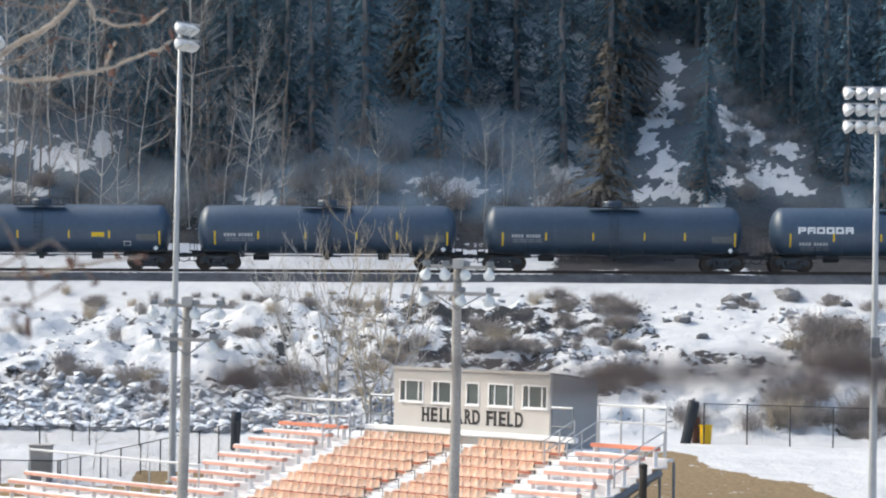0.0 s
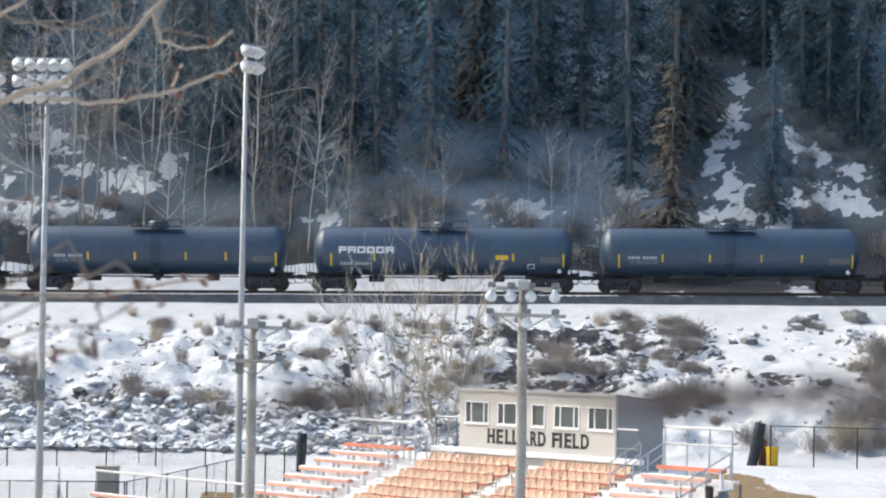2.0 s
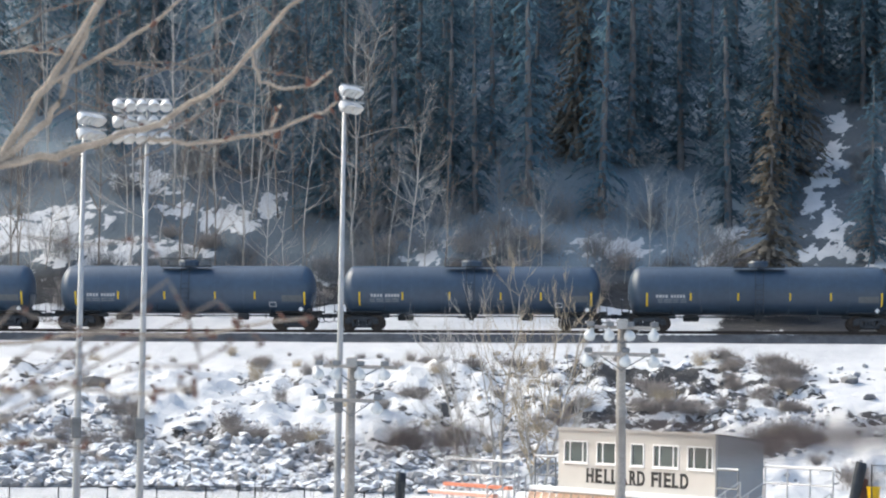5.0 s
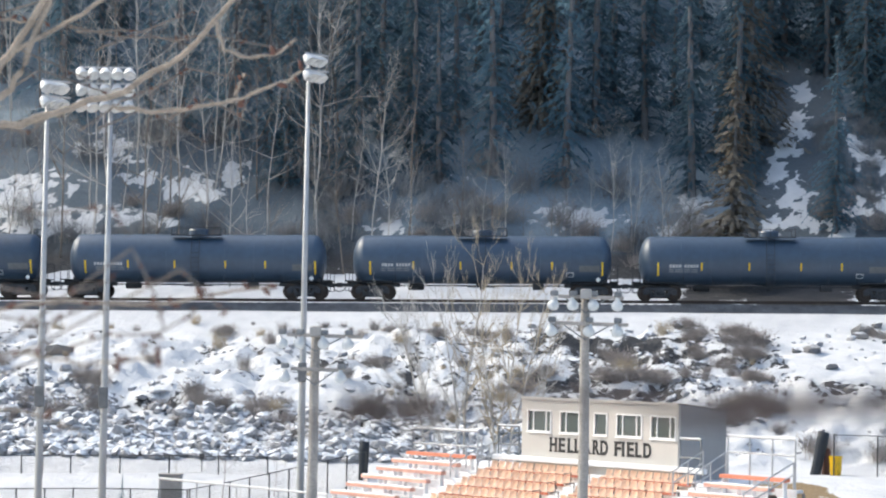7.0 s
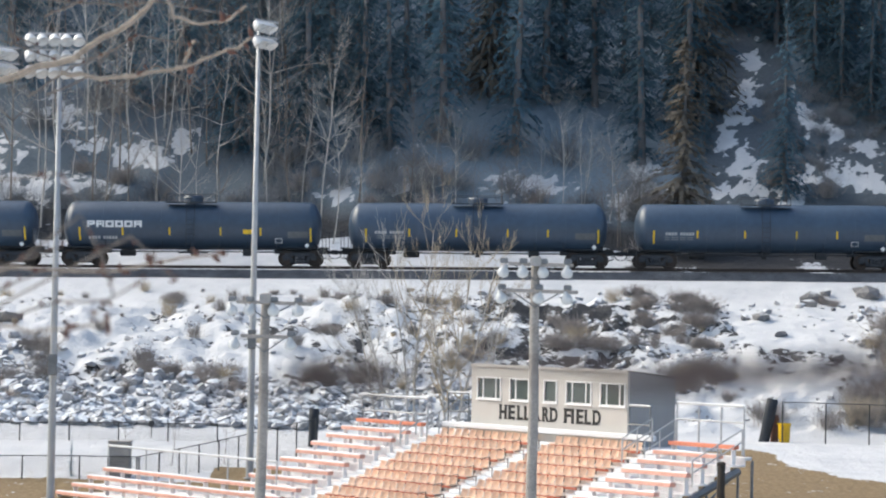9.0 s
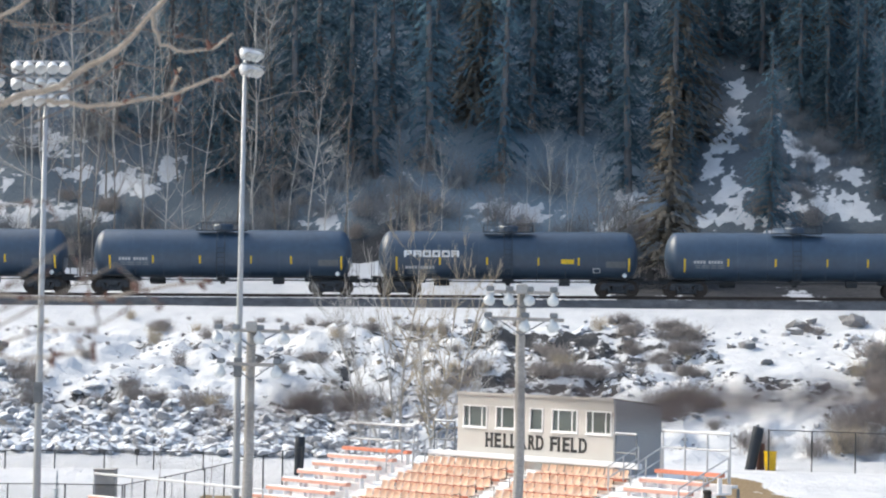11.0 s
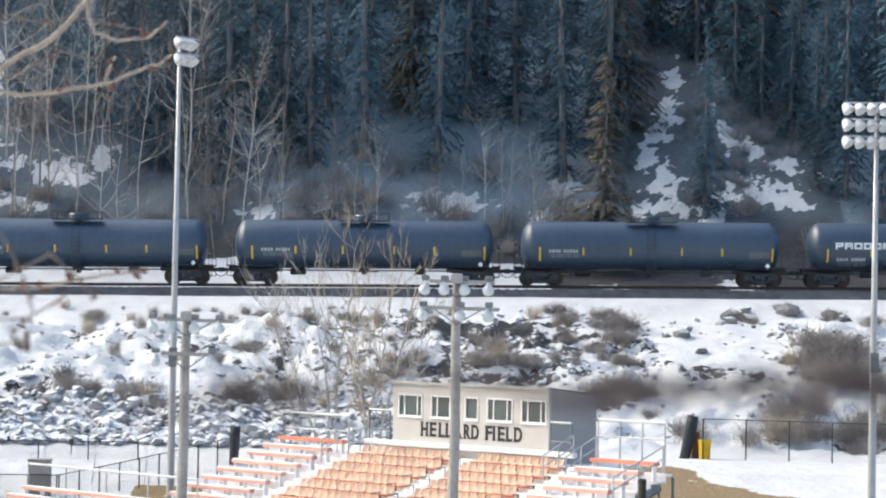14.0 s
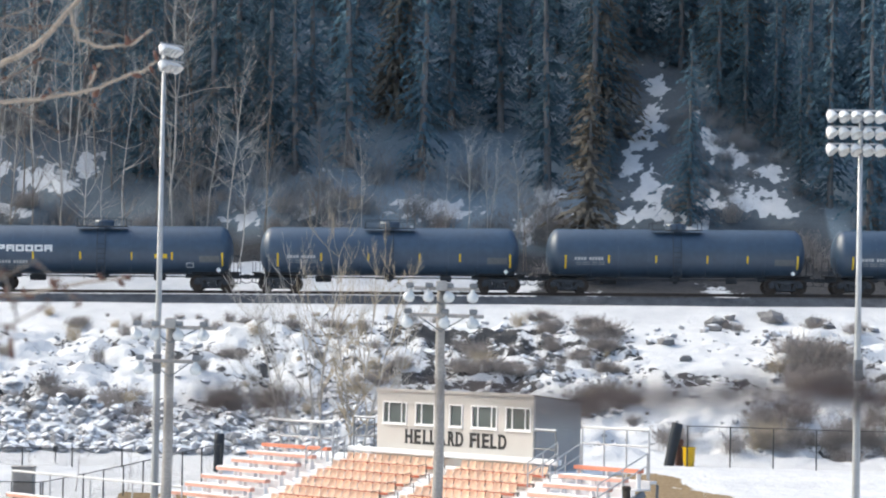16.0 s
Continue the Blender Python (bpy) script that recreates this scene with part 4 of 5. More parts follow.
# ================= fences and small things by the field =================
def fence(x0, y0, x1, y1, h, gap, label, h1=None, fabric=True):
    f = thing("chainlink_fence", pose(0, 0, 0), label, "fence", "fences round the field")
    L = math.hypot(x1 - x0, y1 - y0)
    n = max(2, round(L / gap))
    P = [(x0 + (x1 - x0) * k / n, y0 + (y1 - y0) * k / n) for k in range(n + 1)]
    Z = [height(*p) for p in P]
    H = [h + ((h1 or h) - h) * k / n for k in range(n + 1)]
    for (x, y), z, hh in zip(P, Z, H):
        bm = B()
        lathe(bm, [(0, -0.2), (0.035, -0.2), (0.035, hh), (0, hh + 0.03)], 8, Matrix.Translation((x, y, z)))
        part("post", bm, M_FENCE, f)
    for k in range(n):
        bm = B()
        tube(bm, [(*P[k], Z[k] + H[k] - 0.02), (*P[k + 1], Z[k + 1] + H[k + 1] - 0.02)], 0.025, 6)
        part("top_rail", bm, M_FENCE, f)
    if fabric:
        bm = B()
        for k in range(n):
            a, b = Vector((*P[k], Z[k])), Vector((*P[k + 1], Z[k + 1]))
            d = b - a
            h = min(H[k], H[k + 1])
            m = int(d.length / 0.11)
            for j in range(-int(h / 0.11), m):
                for s in (0, 1):
                    u0, u1, v0, v1 = j * 0.11 / d.length, (j * 0.11 + h) / d.length, 0.03, h - 0.03
                    c0, c1 = max(0, u0), min(1, u1)
                    if c1 <= c0:
                        continue
                    w0, w1 = v0 + (v1 - v0) * (c0 - u0) / (u1 - u0), v0 + (v1 - v0) * (c1 - u0) / (u1 - u0)
                    if s:
                        w0, w1 = h - w0, h - w1
                    p, q = a + d * c0, a + d * c1
                    vs = [bm.verts.new((p.x, p.y, p.z + w0 - 0.004)), bm.verts.new((q.x, q.y, q.z + w1 - 0.004)), bm.verts.new((q.x, q.y, q.z + w1 + 0.004)), bm.verts.new((p.x, p.y, p.z + w0 + 0.004))]
                    bm.faces.new(vs)
        tagged(part("mesh_fabric", bm, M_FENCE, f), kind="stuff")
    return f


fence(12.6, 127.0, 29.0, 126.6, 1.95, 2.06, "tall dark chain-link fence along the foot of the bank")
fence(-28.0, 121.6, -17.5, 122.2, 1.1, 1.3, "low chain-link fence with steel posts in snow")
fence(-17.4, 122.2, -9.6, 126.5, 1.12, 0.95, "chain-link fence with close steel posts beside the stand", 1.78)
fence(-36.0, 127.6, -14.5, 128.4, 0.9, 2.4, "low chain-link fence across the snow")


def leaning_post(x, y, h, lean, r):
    z = height(x, y)
    p = thing("padded_post", pose(x, y, z), "dark leaning padded post standing in the snow", "post")
    bm = B()
    tube(bm, [(lean * k / 6, 0, -0.2 + (h + 0.2) * k / 6) for k in range(7)], [r * (1 - 0.06 * math.sin(k)) for k in range(7)], 14)
    part("padding", bm, M_DARKPOST, p, smooth=True)
    bm = B()
    tube(bm, [(lean * 0.98, 0, h - 0.02), (lean * 1.02, 0, h + 0.05)], [r * 1.04, r * 0.9], 14)
    part("cap", bm, M_DARKPOST, p)
    return p


leaning_post(11.75, 127.6, 2.0, 0.42, 0.27)
leaning_post(-9.85, 128.0, 1.75, 0.05, 0.24)
bx, by = 12.72, 127.3
barrel = thing("barrel", pose(bx, by, height(bx, by)), "bright yellow plastic barrel in the snow", "barrel")
bm = B()
lathe(bm, [(0, 0), (0.24, 0), (0.25, 0.03), (0.285, 0.3), (0.29, 0.32), (0.285, 0.34), (0.29, 0.58), (0.30, 0.60), (0.295, 0.62), (0.30, 0.86), (0.31, 0.88), (0.29, 0.9), (0.28, 0.86), (0.26, 0.5), (0, 0.5)], 22)
part("body", bm, M_YBARREL, barrel, smooth=True)
bm = B()
lathe(bm, [(0.30, 0.84), (0.335, 0.84), (0.335, 0.92), (0.29, 0.92)], 22)
part("rim", bm, M_YBARREL, barrel)
sx, sy = 12.3, 127.9
stub = thing("rusty_post", pose(sx, sy, height(sx, sy)), "short reddish-brown weathered stump post", "post")
bm = B()
tube(bm, [(0, 0, -0.2), (0.02, 0, 0.5), (0.05, 0, 1.2), (0.07, 0, 1.28)], [0.2, 0.18, 0.19, 0.1], 12)
part("post", bm, M_BUD, stub)
qx, qy = 7.43, 97.0
pile = thing("timber_post", pose(qx, qy, height(qx, qy)), "thick dark weathered timber post beside the stand", "post")
bm = B()
tube(bm, [(0, 0, -0.3), (0.01, 0, 1.5), (0, 0, 3.0), (0.01, 0, 3.95)], [0.16, 0.155, 0.15, 0.145], 14)
part("post", bm, M_TIE, pile, smooth=True)
bm = B()
lathe(bm, [(0, 3.9), (0.165, 3.9), (0.165, 4.0), (0.1, 4.05), (0, 4.06)], 14)
part("cap", bm, M_TIE, pile)
cx, cy = -18.35, 122.6
cab = thing("concrete_block", pose(cx, cy, height(cx, cy)), "upright grey concrete block beside the fence", "concrete block")
bm = B()
box(bm, -0.5, 0.5, -0.4, 0.4, -0.2, 1.62, 0.04)
part("block", bm, M_CONC, cab)
bm = B()
box(bm, -0.53, 0.53, -0.43, 0.43, 1.622, 1.7, 0.02)
part("cap", bm, M_CONC, cab)
gx, gy = -17.8, 129.0
sign = thing("small_sign", pose(gx, gy, height(gx, gy)), "small dark sign on a thin post in snow", "sign")
bm = B()
tube(bm, [(0, 0, -0.1), (0, 0, 0.75)], 0.025, 6)
part("post", bm, M_FENCE, sign)
bm = B()
box(bm, -0.12, 0.12, -0.045, -0.027, 0.55, 0.8, 0.005)
part("plate", bm, M_FENCE, sign)



# ================= rocks =================
def rock_meshes(n, material):
    out = []
    for k in range(n):
        bm = B()
        bmesh.ops.create_icosphere(bm, subdivisions=1, radius=0.5)
        for v in bm.verts:
            d = v.co.normalized()
            v.co *= 0.78 + 0.45 * noise.noise(d * 1.6 + Vector((k * 7.1, 0, 0))) + 0.12 * random.uniform(-1, 1)
            v.co.z *= 0.72
        me = bpy.data.meshes.new("rock")
        bm.to_mesh(me)
        bm.free()
        me.materials.append(material)
        out.append(me)
    return out


ROCKS = rock_meshes(10, M_ROCK)


def build_riprap():
    rng = random.Random(4)
    dark = rock_meshes(6, M_BOULDER)
    # the four at y 146.6 to 147.6 stand in for a dark shadowed hollow
    for x, y, s in ((17.6, 161.0, 1.5), (17.4, 159.4, 1.2), (18.6, 162.3, 0.9), (21.1, 162.0, 1.6), (20.7, 162.6, 1.0), (23.6, 161.6, 1.4), (24.4, 160.6, 1.2), (14.1, 155.2, 1.4), (13.2, 155.6, 0.8), (14.8, 151.0, 0.8),
                    (15.6, 147.3, 1.4), (16.4, 146.9, 1.5), (17.3, 146.6, 1.2), (15.2, 147.6, 0.9), (19.5, 156.6, 0.6), (18.6, 158.4, 0.5), (20.4, 159.2, 0.5), (-29.3, 151.0, 1.9), (6.6, 162.0, 0.9), (7.9, 160.2, 1.1),
                    (9.4, 161.4, 0.9), (7.2, 157.0, 1.2), (11.6, 158.2, 0.9), (7.6, 153.6, 0.9)):
        ob = new("boulder", rng.choice(dark))
        ob.matrix_basis = pose(x, y, height(x, y) + 0.1 * s, rng.uniform(-15, 15), rng.uniform(-15, 15), rng.uniform(0, 360)) @ Matrix.Diagonal((s * 1.3, s, s, 1))
        tagged(ob, "dark boulder partly capped with snow on the bank", "boulder", "boulders on the bank")
    rip = tagged(new("riprap"), "grey angular riprap stones capped with snow", "riprap", kind="structure")
    spots = []
    for _ in range(2600):
        x = rng.uniform(-38, 0)
        y = 130.8 + abs(rng.gauss(0, 1)) * (7.5 if x < -24 else 5.2)
        if y > 149 or rng.random() < (x + 9) / 12 or (y > 140 and x > -24 and rng.random() < 0.7):
            continue
        spots.append((x, y, rng.uniform(0.35, 1.0)))
    for _ in range(620):
        x, y = rng.uniform(0, 34), rng.uniform(132, 160)
        if noise.noise((x * 0.13, y * 0.13, 6)) < -0.02:
            continue
        spots.append((x, y, 0.22 + 0.75 * rng.random() ** 2.5))
    for _ in range(420):
        x, y = rng.uniform(-36, 10), rng.uniform(138, 162)
        if noise.noise((x * 0.16, y * 0.2, 11)) < (0.12 if x < -10 else 0.0) or (x < -12 and y > 155):
            continue
        spots.append((x, y, rng.uniform(0.25, 0.75)))
    for _ in range(3200):
        x, y = rng.uniform(-34, 30), rng.uniform(134, 162.5)
        if noise.noise((x * 0.22, y * 0.16, 15)) < (-0.05 if -10 < x < 12 else 0.3 if y > 144 else 0.1) or (12 < x < 20 and y > 148):
            continue
        spots.append((x, y, 0.14 + 0.32 * rng.random() ** 2))
    spots.sort(key=lambda s: s[1])
    bmv, bmf = [], []
    for k, (x, y, s) in enumerate(spots):
        m = pose(x, y, height(x, y) + s * 0.12, rng.uniform(-25, 25), rng.uniform(-25, 25), rng.uniform(0, 360)) @ Matrix.Diagonal((s * rng.uniform(0.8, 1.4), s, s, 1))
        if k < 280:
            piece("rock", rng.choice(ROCKS), rip, m)
        else:
            me = rng.choice(ROCKS)
            o = len(bmv)
            bmv += [(m @ v.co)[:] for v in me.vertices]
            bmf += [tuple(o + i for i in f.vertices) for f in me.polygons]
    me = bpy.data.meshes.new("rocks")
    me.from_pydata(bmv, [], bmf)
    me.materials.append(M_ROCK)
    tagged(new("rocks", me), "scattered grey stones half buried in snow", "rocks", kind="stuff")


build_riprap()


# ================= bare trees and shrubs =================
def grow(bm, rng, p, d, length, r, depth, bend=0.25, spread_=0.6, sides=5, up=0.12, kids=3, thin=0.006):
    """A limb that tapers, bends and forks."""
    n = 4
    pts, rad = [Vector(p)], [r]
    q = Vector(p)
    d = Vector(d).normalized()
    forks = []
    for k in range(n):
        d = (d + Vector((rng.gauss(0, bend), rng.gauss(0, bend), rng.gauss(0, bend) + up)) * 0.35).normalized()
        q = q + d * length / n
        pts.append(q.copy())
        rad.append(max(r * (1 - 0.62 * (k + 1) / n), thin))
        if k >= 1 or depth < 2:
            forks.append((q.copy(), d.copy(), rad[-1]))
    tube(bm, pts, rad, sides if depth > 1 else 3, caps=False)
    if depth <= 0:
        return
    for _ in range(kids if depth > 1 else kids + 1):
        q, dd, rr = rng.choice(forks)
        side = Vector((rng.gauss(0, 1), rng.gauss(0, 1), rng.gauss(0.1, 0.5))).normalized()
        nd = (dd + side * spread_ * rng.uniform(0.6, 1.3)).normalized()
        grow(bm, rng, q, nd, length * rng.uniform(0.42, 0.68), rr * 0.62, depth - 1, bend, spread_, sides, up, kids, thin)


def bare_tree_mesh(seed, h, r, depth=4, material=None, **kw):
    rng = random.Random(seed)
    trunk, crown = B(), B()
    n = 8
    pts, rad = [], []
    q, d = Vector((0, 0, -0.3)), Vector((0, 0, 1))
    for k in range(n + 1):
        pts.append(q.copy())
        rad.append(r * (1 - 0.85 * k / n))
        d = (d + Vector((rng.gauss(0, 0.06), rng.gauss(0, 0.06), 0.05))).normalized()
        q = q + d * (h + 0.3) / n
    tube(trunk, pts, rad, 8)
    lo = kw.pop("low", 3)
    for k in range(lo, n + 1):
        for _ in range(kw.get("per", 2)):
            side = Vector((rng.gauss(0, 1), rng.gauss(0, 1), rng.uniform(0.3, 1.4))).normalized()
            grow(crown, rng, pts[k], side, h * rng.uniform(0.16, 0.30) * (1.15 - 0.5 * k / n), rad[k] * 0.55 + 0.006, depth - 2, 0.25, kw.get("wide", 0.6), up=kw.get("up", 0.12), kids=3, thin=kw.get("thin", 0.006))
    out = []
    for nm, bm in (("trunk", trunk), ("crown", crown)):
        me = bpy.data.meshes.new(nm)
        bm.to_mesh(me)
        bm.free()
        me.materials.append(M_BIRCH if nm == "trunk" and material is M_WILLOW else material or M_BIRCH)
        for f in me.polygons:
            f.use_smooth = True
        out.append(me)
    return out


def put_tree(name, meshes, x, y, m, label, category, group, sink=0.0):
    t = thing(name, Matrix.Translation((x, y, height(x, y) - sink)) @ m, label, category, group)
    for nm, me in zip(("trunk", "crown"), meshes):
        piece(nm, me, t, Matrix())
    return t


def sc(s, rz=0, rx=0, ry=0):
    return pose(0, 0, 0, rx, ry, rz) @ Matrix.Diagonal((s, s, s, 1))


# the poplars behind the stand
G1 = "bare poplars behind the stand"
for seed, x, y, h, ry, mtl, lab in ((3, -5.4, 128.2, 7.0, -20, M_BIRCH, "leaning bare grey poplar at the foot of the bank"),
                                    (5, -5.0, 129.0, 9.6, 3, M_WILLOW, "tall bare pale poplar at the foot of the bank"),
                                    (6, -5.2, 128.6, 8.2, -5, M_BIRCH, "bare grey poplar at the foot of the bank"),
                                    (8, -3.7, 128.6, 8.8, 4, M_WILLOW, "bare tan-twigged poplar at the foot of the bank"),
                                    (9, -3.0, 129.3, 8.2, 9, M_WILLOW, "bare tan-twigged poplar at the foot of the bank"),
                                    (10, -3.3, 128.0, 7.4, -3, M_WILLOW, "bare tan-twigged poplar at the foot of the bank"),
                                    (12, -6.6, 129.2, 7.4, -8, M_BIRCH, "thin bare poplar at the foot of the bank"),
                                    (14, -2.4, 128.0, 6.6, 16, M_BIRCH, "leaning bare pale poplar at the foot of the bank")):
    put_tree("poplar", bare_tree_mesh(seed, h * 1.1, 0.075, 4, mtl, low=2, per=3, wide=0.42, up=0.5, thin=0.006), x, y, pose(0, 0, 0, 0, ry, 0), lab, "tree", G1)

# birches on the hillside beyond the track
rng = random.Random(21)
BIRCHES = [bare_tree_mesh(40 + k, 11.0, 0.058, 4, M_BIRCH if k < 3 else M_TWIG, low=3, per=2 if k % 2 else 3, thin=0.004, wide=0.42, up=0.25) for k in range(5)]
spots = [(-15.5, 181, 1.0), (-13.8, 182, 1.12), (-12.8, 180.5, 0.9), (-11.2, 182.5, 1.2), (-7.6, 180, 0.5), (-8.2, 181, 0.42), (-17.5, 183, 0.95), (5.6, 180.5, 0.5), (6.6, 181.5, 0.55), (-1.4, 181, 0.6), (-3.2, 182, 0.4), (8.2, 182, 0.45)]
for _ in range(64):
    spots.append((rng.uniform(-46, -17), rng.uniform(179, 200), rng.uniform(0.6, 1.5)))
for _ in range(16):
    spots.append((rng.uniform(-17, 9), rng.uniform(179, 186), rng.uniform(0.35, 0.8)))
for x, y, s in spots:
    put_tree("birch", rng.choice(BIRCHES), x, y, sc(s, rng.uniform(0, 360), rng.uniform(-4, 4), rng.uniform(-4, 4)), "slender bare birch on the snowy hillside", "tree", "bare birches on the hillside")


def shrub_mesh(seed, n, h, w, mtl):
    rng = random.Random(seed)
    bm = B()
    for _ in range(n):
        a, lean = rng.uniform(0, math.tau), abs(rng.gauss(0, 0.5))
        d = Vector((math.cos(a) * lean, math.sin(a) * lean, 1)).normalized()
        p = Vector((rng.gauss(0, w * 0.3), rng.gauss(0, w * 0.3), -0.1))
        grow(bm, rng, p, d, h * rng.uniform(0.5, 1.05), 0.012, 1, 0.5, 0.7, 3, 0.05, 3)
    me = bpy.data.meshes.new("clump")
    bm.to_mesh(me)
    bm.free()
    me.materials.append(mtl)
    return me


SHRUBS = [shrub_mesh(60 + k, 90, 1.0, 1.0, M_SHRUB if k < 4 else M_WILLOW) for k in range(6)]

THICKET = [shrub_mesh(70 + k, 70, 1.0, 1.3, M_THICKET) for k in range(3)]


def scatter(name, spots, label):
    """Many small clumps, too alike to count, as one object."""
    verts, faces, mats = [], [], []
    for me, x, y, s, tall in spots:
        m = Matrix.Translation((x, y, height(x, y))) @ sc(s, rng.uniform(0, 360)) @ Matrix.Diagonal((1, 1, tall, 1))
        o = len(verts)
        verts += [(m @ v.co)[:] for v in me.vertices]
        faces += [tuple(o + i for i in f.vertices) for f in me.polygons]
        mats += [int(me.materials[0] is M_WILLOW)] * len(me.polygons)
    out = bpy.data.meshes.new(name)
    out.from_pydata(verts, [], faces)
    out.materials.append(M_SHRUB)
    out.materials.append(M_WILLOW)
    out.polygons.foreach_set("material_index", mats)
    return tagged(new(name, out), label, "tufts", kind="stuff")


def put_shrub(me, x, y, s, label="bare brown twiggy shrub in the snow", tall=1.0):
    t = thing("shrub", Matrix.Translation((x, y, height(x, y))) @ sc(s, rng.uniform(0, 360)) @ Matrix.Diagonal((1, 1, tall, 1)), label, "shrub", "bare shrubs on the bank")
    piece("clump", me, t, Matrix())


# dense clumps first, then strays: middle, number, spread and size
UPPER_BANK = [(7.3, 161.5, 4, 0.35, 0.9), (7.3, 158.5, 5, 0.4, 0.9), (7.1, 155, 5, 0.4, 0.9), (10.0, 160.5, 4, 0.4, 1.0), (10.4, 157, 7, 0.5, 1.1), (10.7, 153.5, 6, 0.5, 1.1), (8.6, 152, 4, 0.5, 0.8),
              (22.0, 152.5, 9, 0.8, 1.5), (2.6, 150.5, 5, 0.5, 1.1), (-10.5, 150, 3, 0.5, 0.9), (-5.5, 160, 4, 0.6, 0.8), (-9, 159, 4, 0.8, 0.8), (24.5, 160, 5, 1.0, 0.9), (18.5, 160, 3, 0.4, 0.7),
              (21, 162, 3, 0.4, 0.7), (-21, 159.5, 3, 1.0, 0.8), (-14.5, 160, 3, 1.4, 0.6)]
LOWER_BANK = [(10.4, 148, 4, 0.4, 0.9), (22.3, 148.5, 14, 0.9, 1.7), (22.4, 145, 10, 1.0, 1.5), (3.0, 146.5, 7, 0.7, 1.2), (16.5, 135, 10, 1.8, 1.2), (20.5, 135.5, 14, 2.0, 1.4), (25.5, 136, 12, 2.0, 1.5),
              (9.6, 140.5, 9, 1.2, 1.1), (-11, 140, 5, 0.6, 1.2), (-8, 140.3, 5, 0.7, 1.2), (-2.2, 145, 8, 1.2, 1.2), (-27, 141, 13, 2.6, 1.0), (-20, 140.5, 9, 2.0, 0.9), (-15, 140, 4, 1.0, 0.9)]
for x0, y0, n, sp, s in UPPER_BANK + LOWER_BANK:
    for _ in range(n):
        put_shrub(rng.choice(SHRUBS[:4]) if rng.random() < 0.985 else SHRUBS[4], x0 + rng.gauss(0, sp), min(163, max(131.5, y0 + rng.gauss(0, sp * 0.8))), s * rng.uniform(0.6, 1.15), tall=0.65 if y0 > 143 else 0.9)
scatter("dry_tufts", [(rng.choice(SHRUBS[:5]), rng.uniform(-36, 12), rng.uniform(136, 163), 0.16 + 0.5 * rng.random() ** 2, rng.uniform(0.8, 1.4)) for _ in range(130)],
        "small dry tufts of twigs in the snow")
verge = [(rng.choice(SHRUBS[:4]), rng.uniform(-44, 34), rng.uniform(180.5, 188), rng.uniform(0.8, 1.6), 1.0) for _ in range(56)]
scatter("trackside_brush", [v for v in verge if snow_patch(v[1], v[2] + 1.5) < 0.2], "bare brown brush beside the railway")
for _ in range(22):
    put_shrub(THICKET[rng.randrange(3)], rng.uniform(-20, 12), rng.uniform(184, 191), rng.uniform(1.0, 2.2), "tall bare grey brush at the forest edge")
for _ in range(20):
    put_shrub(THICKET[rng.randrange(3)], rng.uniform(-46, -15), rng.uniform(183, 198), rng.uniform(1.2, 2.4), "bare grey brush among the birches")
for _ in range(60):
    x, y = rng.uniform(17.5, 27), rng.uniform(188, 198)
    if snow_patch(x, y) < 0.1 and snow_patch(x, y + 1.6) < 0.1:
        put_shrub(THICKET[rng.randrange(3)], x, y, rng.uniform(0.5, 0.9), "low bare brush in a snowy clearing")
for x, y, s in ((-18.6, 125.2, 1.6), (-16.2, 124.6, 1.9), (-13.8, 125, 1.6), (-25, 125.5, 1.7)):
    t = thing("sapling", Matrix.Translation((x, y, height(x, y))) @ sc(s * 0.17, 0), "thin bare sapling beside the fence", "tree", "saplings by the fence")
    for nm, me in zip(("trunk", "crown"), BIRCHES[3]):
        piece(nm, me, t, Matrix())


# ================= conifers =================
def conifer_meshes(seed, h, w, mtl, gap=0.0):
    """A tapered trunk and whorls of drooping sprays, each of many small needle clumps."""
    rng = random.Random(seed)
    tr = B()
    tube(tr, [(0, 0, -0.5), (0.05, 0, h * 0.5), (0, 0.03, h)], [h * 0.014, h * 0.008, 0.02], 7)
    verts, faces = [], []
    z = h * 0.02
    while z < h * 0.995:
        f = z / h
        reach = w * (1 - f) ** 0.8 * rng.uniform(0.75, 1.15) + 0.12
        for _ in range(11 if f < 0.35 else 8 if f < 0.8 else 6):
            a = rng.uniform(0, math.tau)
            L = reach * rng.uniform(0.55, 1.15)
            if rng.random() < gap:
                continue
            n = max(3, int(L / 0.2))
            for k in range(n):
                t = (k + 0.6) / n
                c = Vector((math.cos(a) * L * t, math.sin(a) * L * t, z + 0.25 * L * t - 0.62 * L * t * t + rng.gauss(0, 0.06)))
                s = (0.36 - 0.10 * t) * rng.uniform(0.6, 1.3)
                for _ in range(rng.choice((1, 2))):
                    d1 = Vector((math.cos(a) + rng.gauss(0, 0.4), math.sin(a) + rng.gauss(0, 0.4), rng.gauss(-0.8, 0.35))).normalized()
                    d2 = d1.cross(Vector((math.cos(a) + rng.gauss(0, 0.5), math.sin(a) + rng.gauss(0, 0.5), rng.gauss(1.0, 0.4)))).normalized()
                    o = len(verts)
                    verts += [(c - d2 * s * 0.32)[:], (c + d1 * s * 1.1)[:], (c + d2 * s * 0.32)[:], (c - d1 * s * 0.4)[:]]
                    faces.append((o, o + 1, o + 2, o + 3))
        z += h * 0.021 * rng.uniform(0.7, 1.3)
    me1 = bpy.data.meshes.new("trunk")
    tr.to_mesh(me1)
    tr.free()
    me1.materials.append(M_TRUNK)
    me2 = bpy.data.meshes.new("crown")
    me2.from_pydata(verts, [], faces)
    me2.materials.append(mtl)
    return me1, me2


